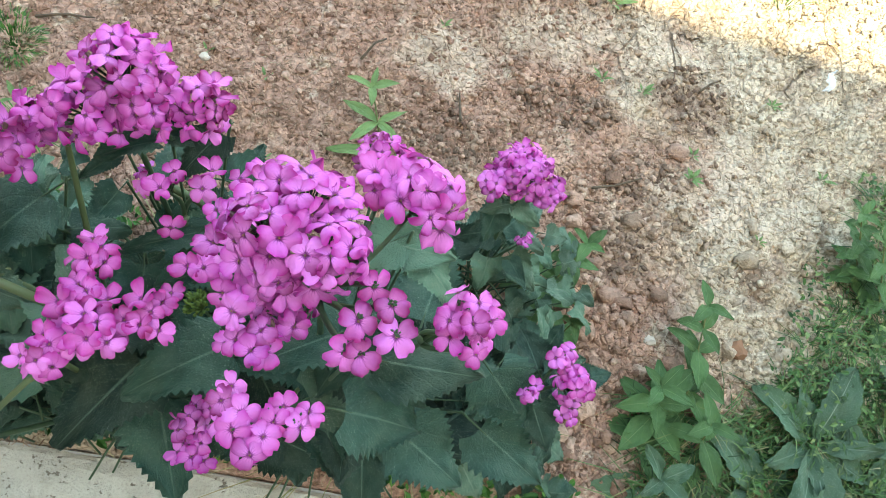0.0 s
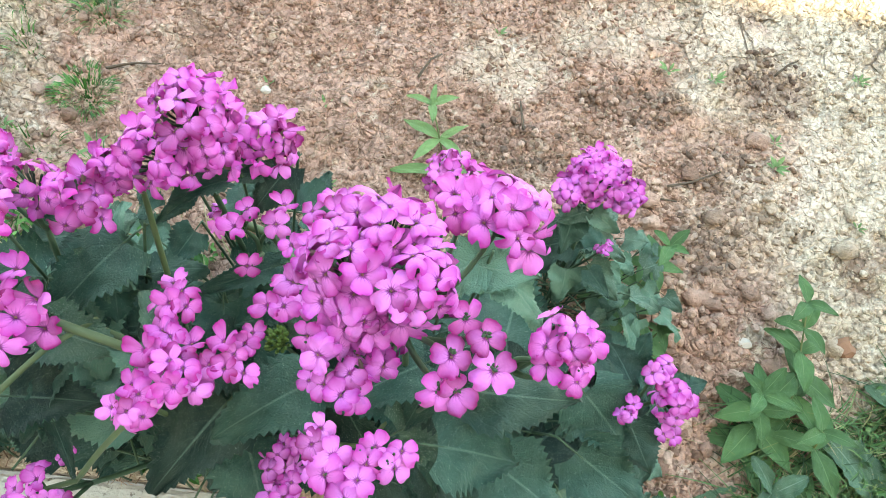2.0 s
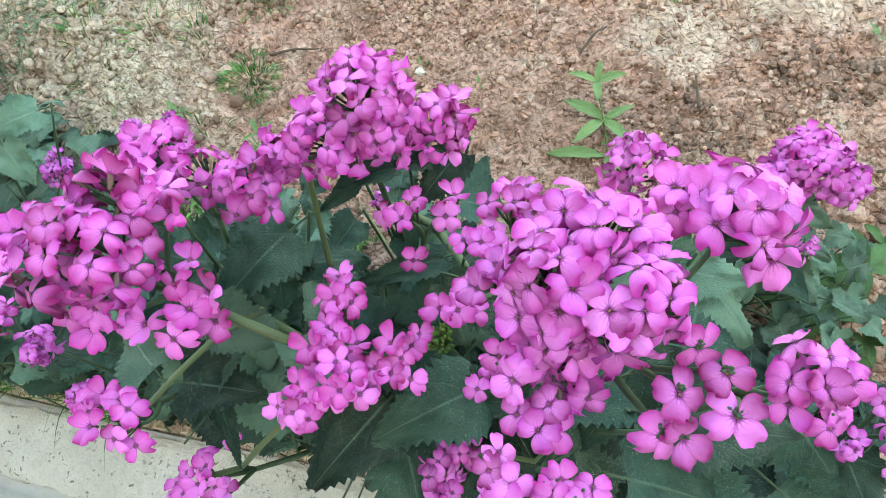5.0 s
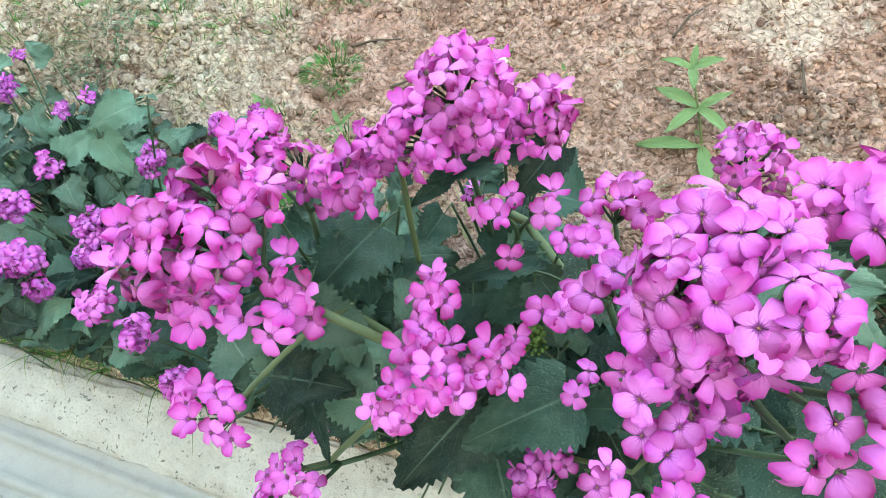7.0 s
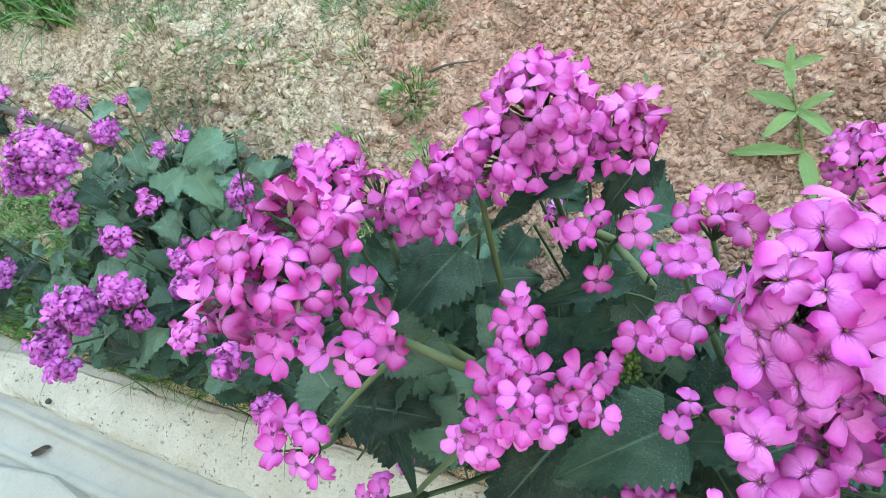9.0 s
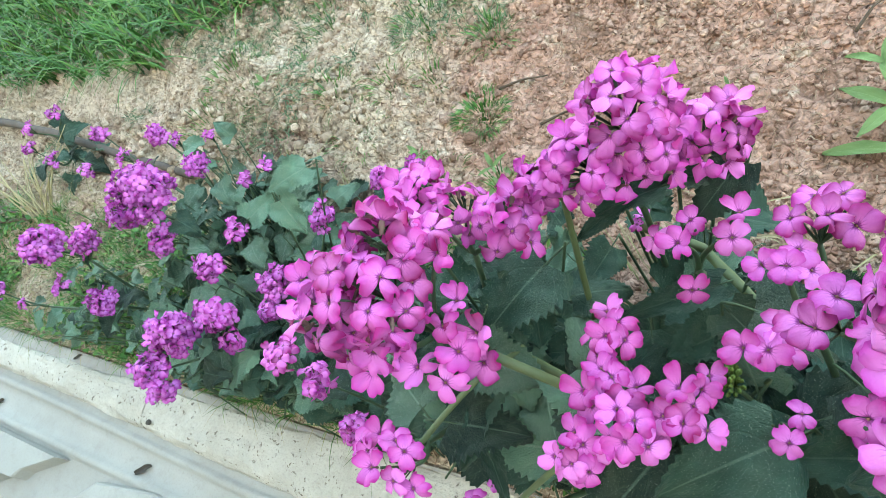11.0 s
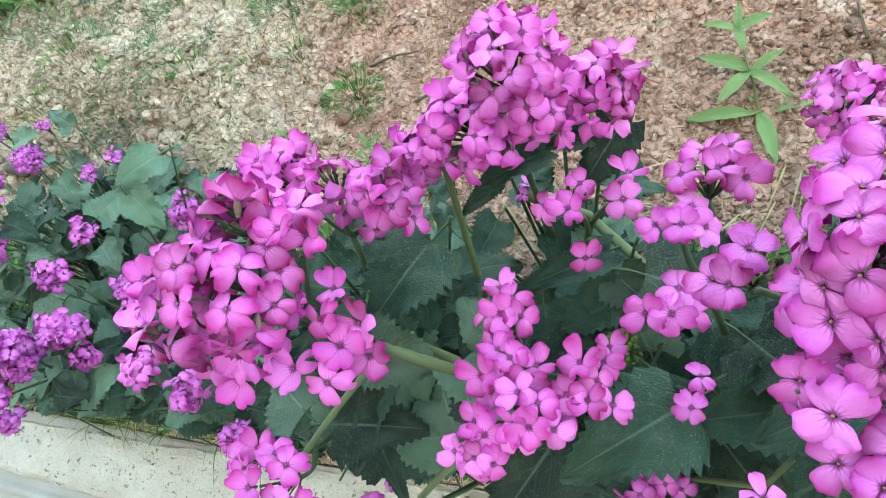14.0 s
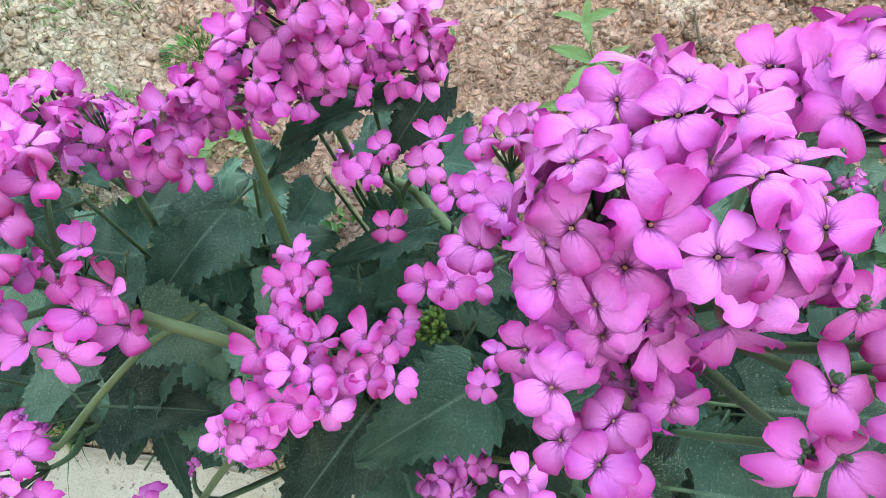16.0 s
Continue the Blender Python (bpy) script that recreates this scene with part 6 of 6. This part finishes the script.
def clod_mesh(seed):
    g = np.random.default_rng(seed)
    v = ICO2_V * (1 + 0.16 * g.standard_normal((len(ICO2_V), 1))) * g.uniform(0.7, 1.2, (1, 3)) * np.array([1, 1, 0.7])
    return mesh_of("clod", v, ICO2_F, CLOD, True)


CLODS = [clod_mesh(600 + k) for k in range(6)]
for k in range(170):
    x, y = rnd.uniform(0.15, 0.85), rnd.uniform(0.15, 0.75)
    if k > 130:
        x, y = rnd.uniform(-1.3, 0.3), rnd.uniform(0.45, 1.0)
    s = rnd.uniform(0.003, 0.007)
    part("clod", CLODS[k % 6], ground, "", Matrix.Translation((x, y, gz(x, y) + s * 0.2)) @ pose(0, 0, 0, 0, 0, rnd.uniform(0, 360)) @ Matrix.Scale(s, 4))


def stone(x, y, s, material, label, seed, flat=0.7, z=None):
    g = np.random.default_rng(seed)
    v = ICO2_V * (1 + 0.09 * g.standard_normal((len(ICO2_V), 1))) * s * np.array([1, g.uniform(0.75, 1), flat])
    ob = part("stone", mesh_of("stone", v, ICO2_F, material), None, "", Matrix.Translation((x, y, (gz(x, y) if z is None else z) + s * flat * 0.55)))
    tagged(ob, label, "stone", "small stones")


stone(0.456, 0.372, 0.011, STONE, "small pale angular pebble on the clay", 1)
stone(-0.292, 0.648, 0.008, STONE, "small round white pebble on brown soil", 2)
stone(0.60, 0.385, 0.016, BROWN, "reddish brown lump of soil", 3)
stone(0.36, 0.255, 0.021, CLOD, "large dry clay clod by the flowers", 4)
stone(0.33, 0.215, 0.016, CLOD, "dry clay clod by the flowers", 5)
stone(-1.12, -0.004, 0.006, DARK, "small dark chip on the kerb", 6, 0.5, 0.0)


# ---------------------------------------------------------------- branches, twigs and scraps
def stick(name, pts, r0, r1, material, label, category="branch"):
    v, f = [], []
    line = []
    for a, c in zip(pts, pts[1:]):
        a, c = Vector(a), Vector(c)
        for k in range(5):
            p = a.lerp(c, k / 5)
            line.append(p + Vector((0, rnd.uniform(-1, 1), rnd.uniform(-1, 1))) * r0 * 0.25)
    line.append(Vector(pts[-1]))
    n = len(line)
    tube(v, f, line, [(r0 + (r1 - r0) * k / (n - 1)) * rnd.uniform(0.92, 1.08) for k in range(n)], 8)
    tagged(part(name, mesh_of(name, v, f, material, True)), label, category)


def on_ground(x, y, h):
    return (x, y, gz(x, y) + h)


stick("fallen_branch", [on_ground(-2.75, 0.66, 0.03), on_ground(-2.25, 0.60, 0.03), on_ground(-1.75, 0.545, 0.03), on_ground(-1.2, 0.47, 0.025)], 0.013, 0.009, BARK, "grey weathered branch lying across the bank")
stick("dark_twig", [on_ground(-2.3, 0.44, 0.02), on_ground(-2.0, 0.36, 0.05), on_ground(-1.72, 0.33, 0.02)], 0.006, 0.0035, TWIG, "brown dry twig lying on the bank", "twig")
stick("dark_twig", [on_ground(-2.2, 0.24, 0.02), on_ground(-1.95, 0.29, 0.05), on_ground(-1.70, 0.33, 0.02)], 0.007, 0.004, TWIG, "brown dry twig lying on the bank", "twig")
bundle = new("dry_stalk_bundle")
bundle.location = on_ground(-1.66, 0.33, 0)
tagged(bundle, "bundle of pale dry stalks standing in litter", "dry stalks")
for k in range(16):
    a = rnd.uniform(0.2, 2.9)
    l = rnd.uniform(0.10, 0.24)
    v, f = [], []
    tube(v, f, curve_points((rnd.uniform(-0.02, 0.02), rnd.uniform(-0.02, 0.02), 0), (math.cos(a) * l, math.sin(a) * l, rnd.uniform(0.06, 0.16)), (0, 0, 0.04), 6), [0.0022, 0.002, 0.0018, 0.0016, 0.0012, 0.0008], 5)
    part("stalk", mesh_of("stalk", v, f, DRY, True), bundle)
for x, y, a, l in ((0.30, 0.56, 10, 0.10), (0.37, 0.60, 25, 0.09), (0.52, 0.82, 40, 0.05), (-0.05, 0.72, 60, 0.06), (-0.42, 0.60, 30, 0.07), (0.10, 0.66, 100, 0.05), (-0.50, 0.66, 15, 0.08)):
    dx, dy = math.cos(radians(a)) * l / 2, math.sin(radians(a)) * l / 2
    stick("twig", [on_ground(x - dx, y - dy, 0.006), on_ground(x, y, 0.012), on_ground(x + dx, y + dy, 0.006)], 0.0022, 0.0012, TWIG, "thin dry twig on the soil", "twig")

# crumpled scrap of white film on the clay
bm = bmesh.new()
bmesh.ops.create_grid(bm, x_segments=18, y_segments=5, size=0.5)
for p in bm.verts:
    p.co = Vector((p.co.x * 0.062, p.co.y * 0.011 * (1.1 - 1.4 * abs(p.co.x + 0.1)) + 0.005 * math.sin(p.co.x * 7), 0.008 + 0.009 * noise.noise(p.co * 9) + 0.006 * abs(p.co.y)))
bmesh.ops.solidify(bm, geom=bm.faces[:], thickness=0.0008)
me = bpy.data.meshes.new("film_scrap")
bm.to_mesh(me)
bm.free()
me.materials.append(FOIL)
scrap = part("film_scrap", me, None, "", pose(0.726, 0.867, gz(0.726, 0.867) + 0.004, 8, 0, 62))
tagged(scrap, "crumpled scrap of white plastic film on clay", "litter")


def litter(x, y, s, z):
    """A curled dark dead leaf or bark crumb on the concrete."""
    bm = bmesh.new()
    bmesh.ops.create_grid(bm, x_segments=6, y_segments=3, size=0.5)
    for p in bm.verts:
        u, w = p.co.x, p.co.y
        p.co = Vector((u * s, w * s * 0.35 * (1 - u * u * 2.2), 0.12 * s * (w * w * 4 + 0.3 * math.sin(u * 9 + x * 40)) + 0.06 * s))
    bmesh.ops.solidify(bm, geom=bm.faces[:], thickness=0.001)
    me = bpy.data.meshes.new("dead_leaf")
    bm.to_mesh(me)
    bm.free()
    me.materials.append(DARK)
    tagged(part("dead_leaf", me, None, "", pose(x, y, z, 0, 0, 38)), "small curled black dead leaf on concrete", "dead leaf", "dead leaves")


litter(-1.118, -0.086, 0.038, -0.037)
litter(-1.660, -0.083, 0.036, -0.037)
litter(-1.42, 0.066, 0.022, -0.003)
litter(-2.15, 0.066, 0.03, -0.003)


def paving_block(outline, z, label):
    """A raised block of moulded concrete with sloping sides, from its outline in the plan."""
    bm = bmesh.new()
    mid = Vector((sum(p[0] for p in outline) / len(outline), sum(p[1] for p in outline) / len(outline), 0))
    rings = []
    for h, grow_ in ((-0.06, 0.013), (-0.030, 0.012), (-0.003, 0.003), (0.0, -0.002)):
        ring = []
        for x, y in outline:
            d = (Vector((x, y, 0)) - mid).normalized()
            ring.append(bm.verts.new((x + d.x * grow_, y + d.y * grow_, z + h)))
        rings.append(ring)
    for lower, upper in zip(rings, rings[1:]):
        for k in range(len(outline)):
            bm.faces.new((lower[k], lower[(k + 1) % len(outline)], upper[(k + 1) % len(outline)], upper[k]))
    bm.faces.new(rings[-1])
    bmesh.ops.recalc_face_normals(bm, faces=bm.faces[:])
    me = bpy.data.meshes.new("paving_block")
    bm.to_mesh(me)
    bm.free()
    me.materials.append(SLAB)
    tagged(part("paving_block", me), label, "paving block", "moulded paving blocks")


paving_block([(-2.60, -0.128), (-1.345, -0.128), (-1.432, -0.176), (-1.448, -0.196), (-1.484, -0.198), (-1.596, -0.254), (-1.66, -0.285), (-2.60, -0.285)], -0.012, "raised pale grey concrete paving block with a stepped edge")
paving_block([(-1.205, -0.139), (-1.05, -0.114), (-0.86, -0.150), (-0.86, -0.285), (-1.36, -0.285), (-1.30, -0.235)], -0.018, "raised pale concrete paving block with a worn edge")
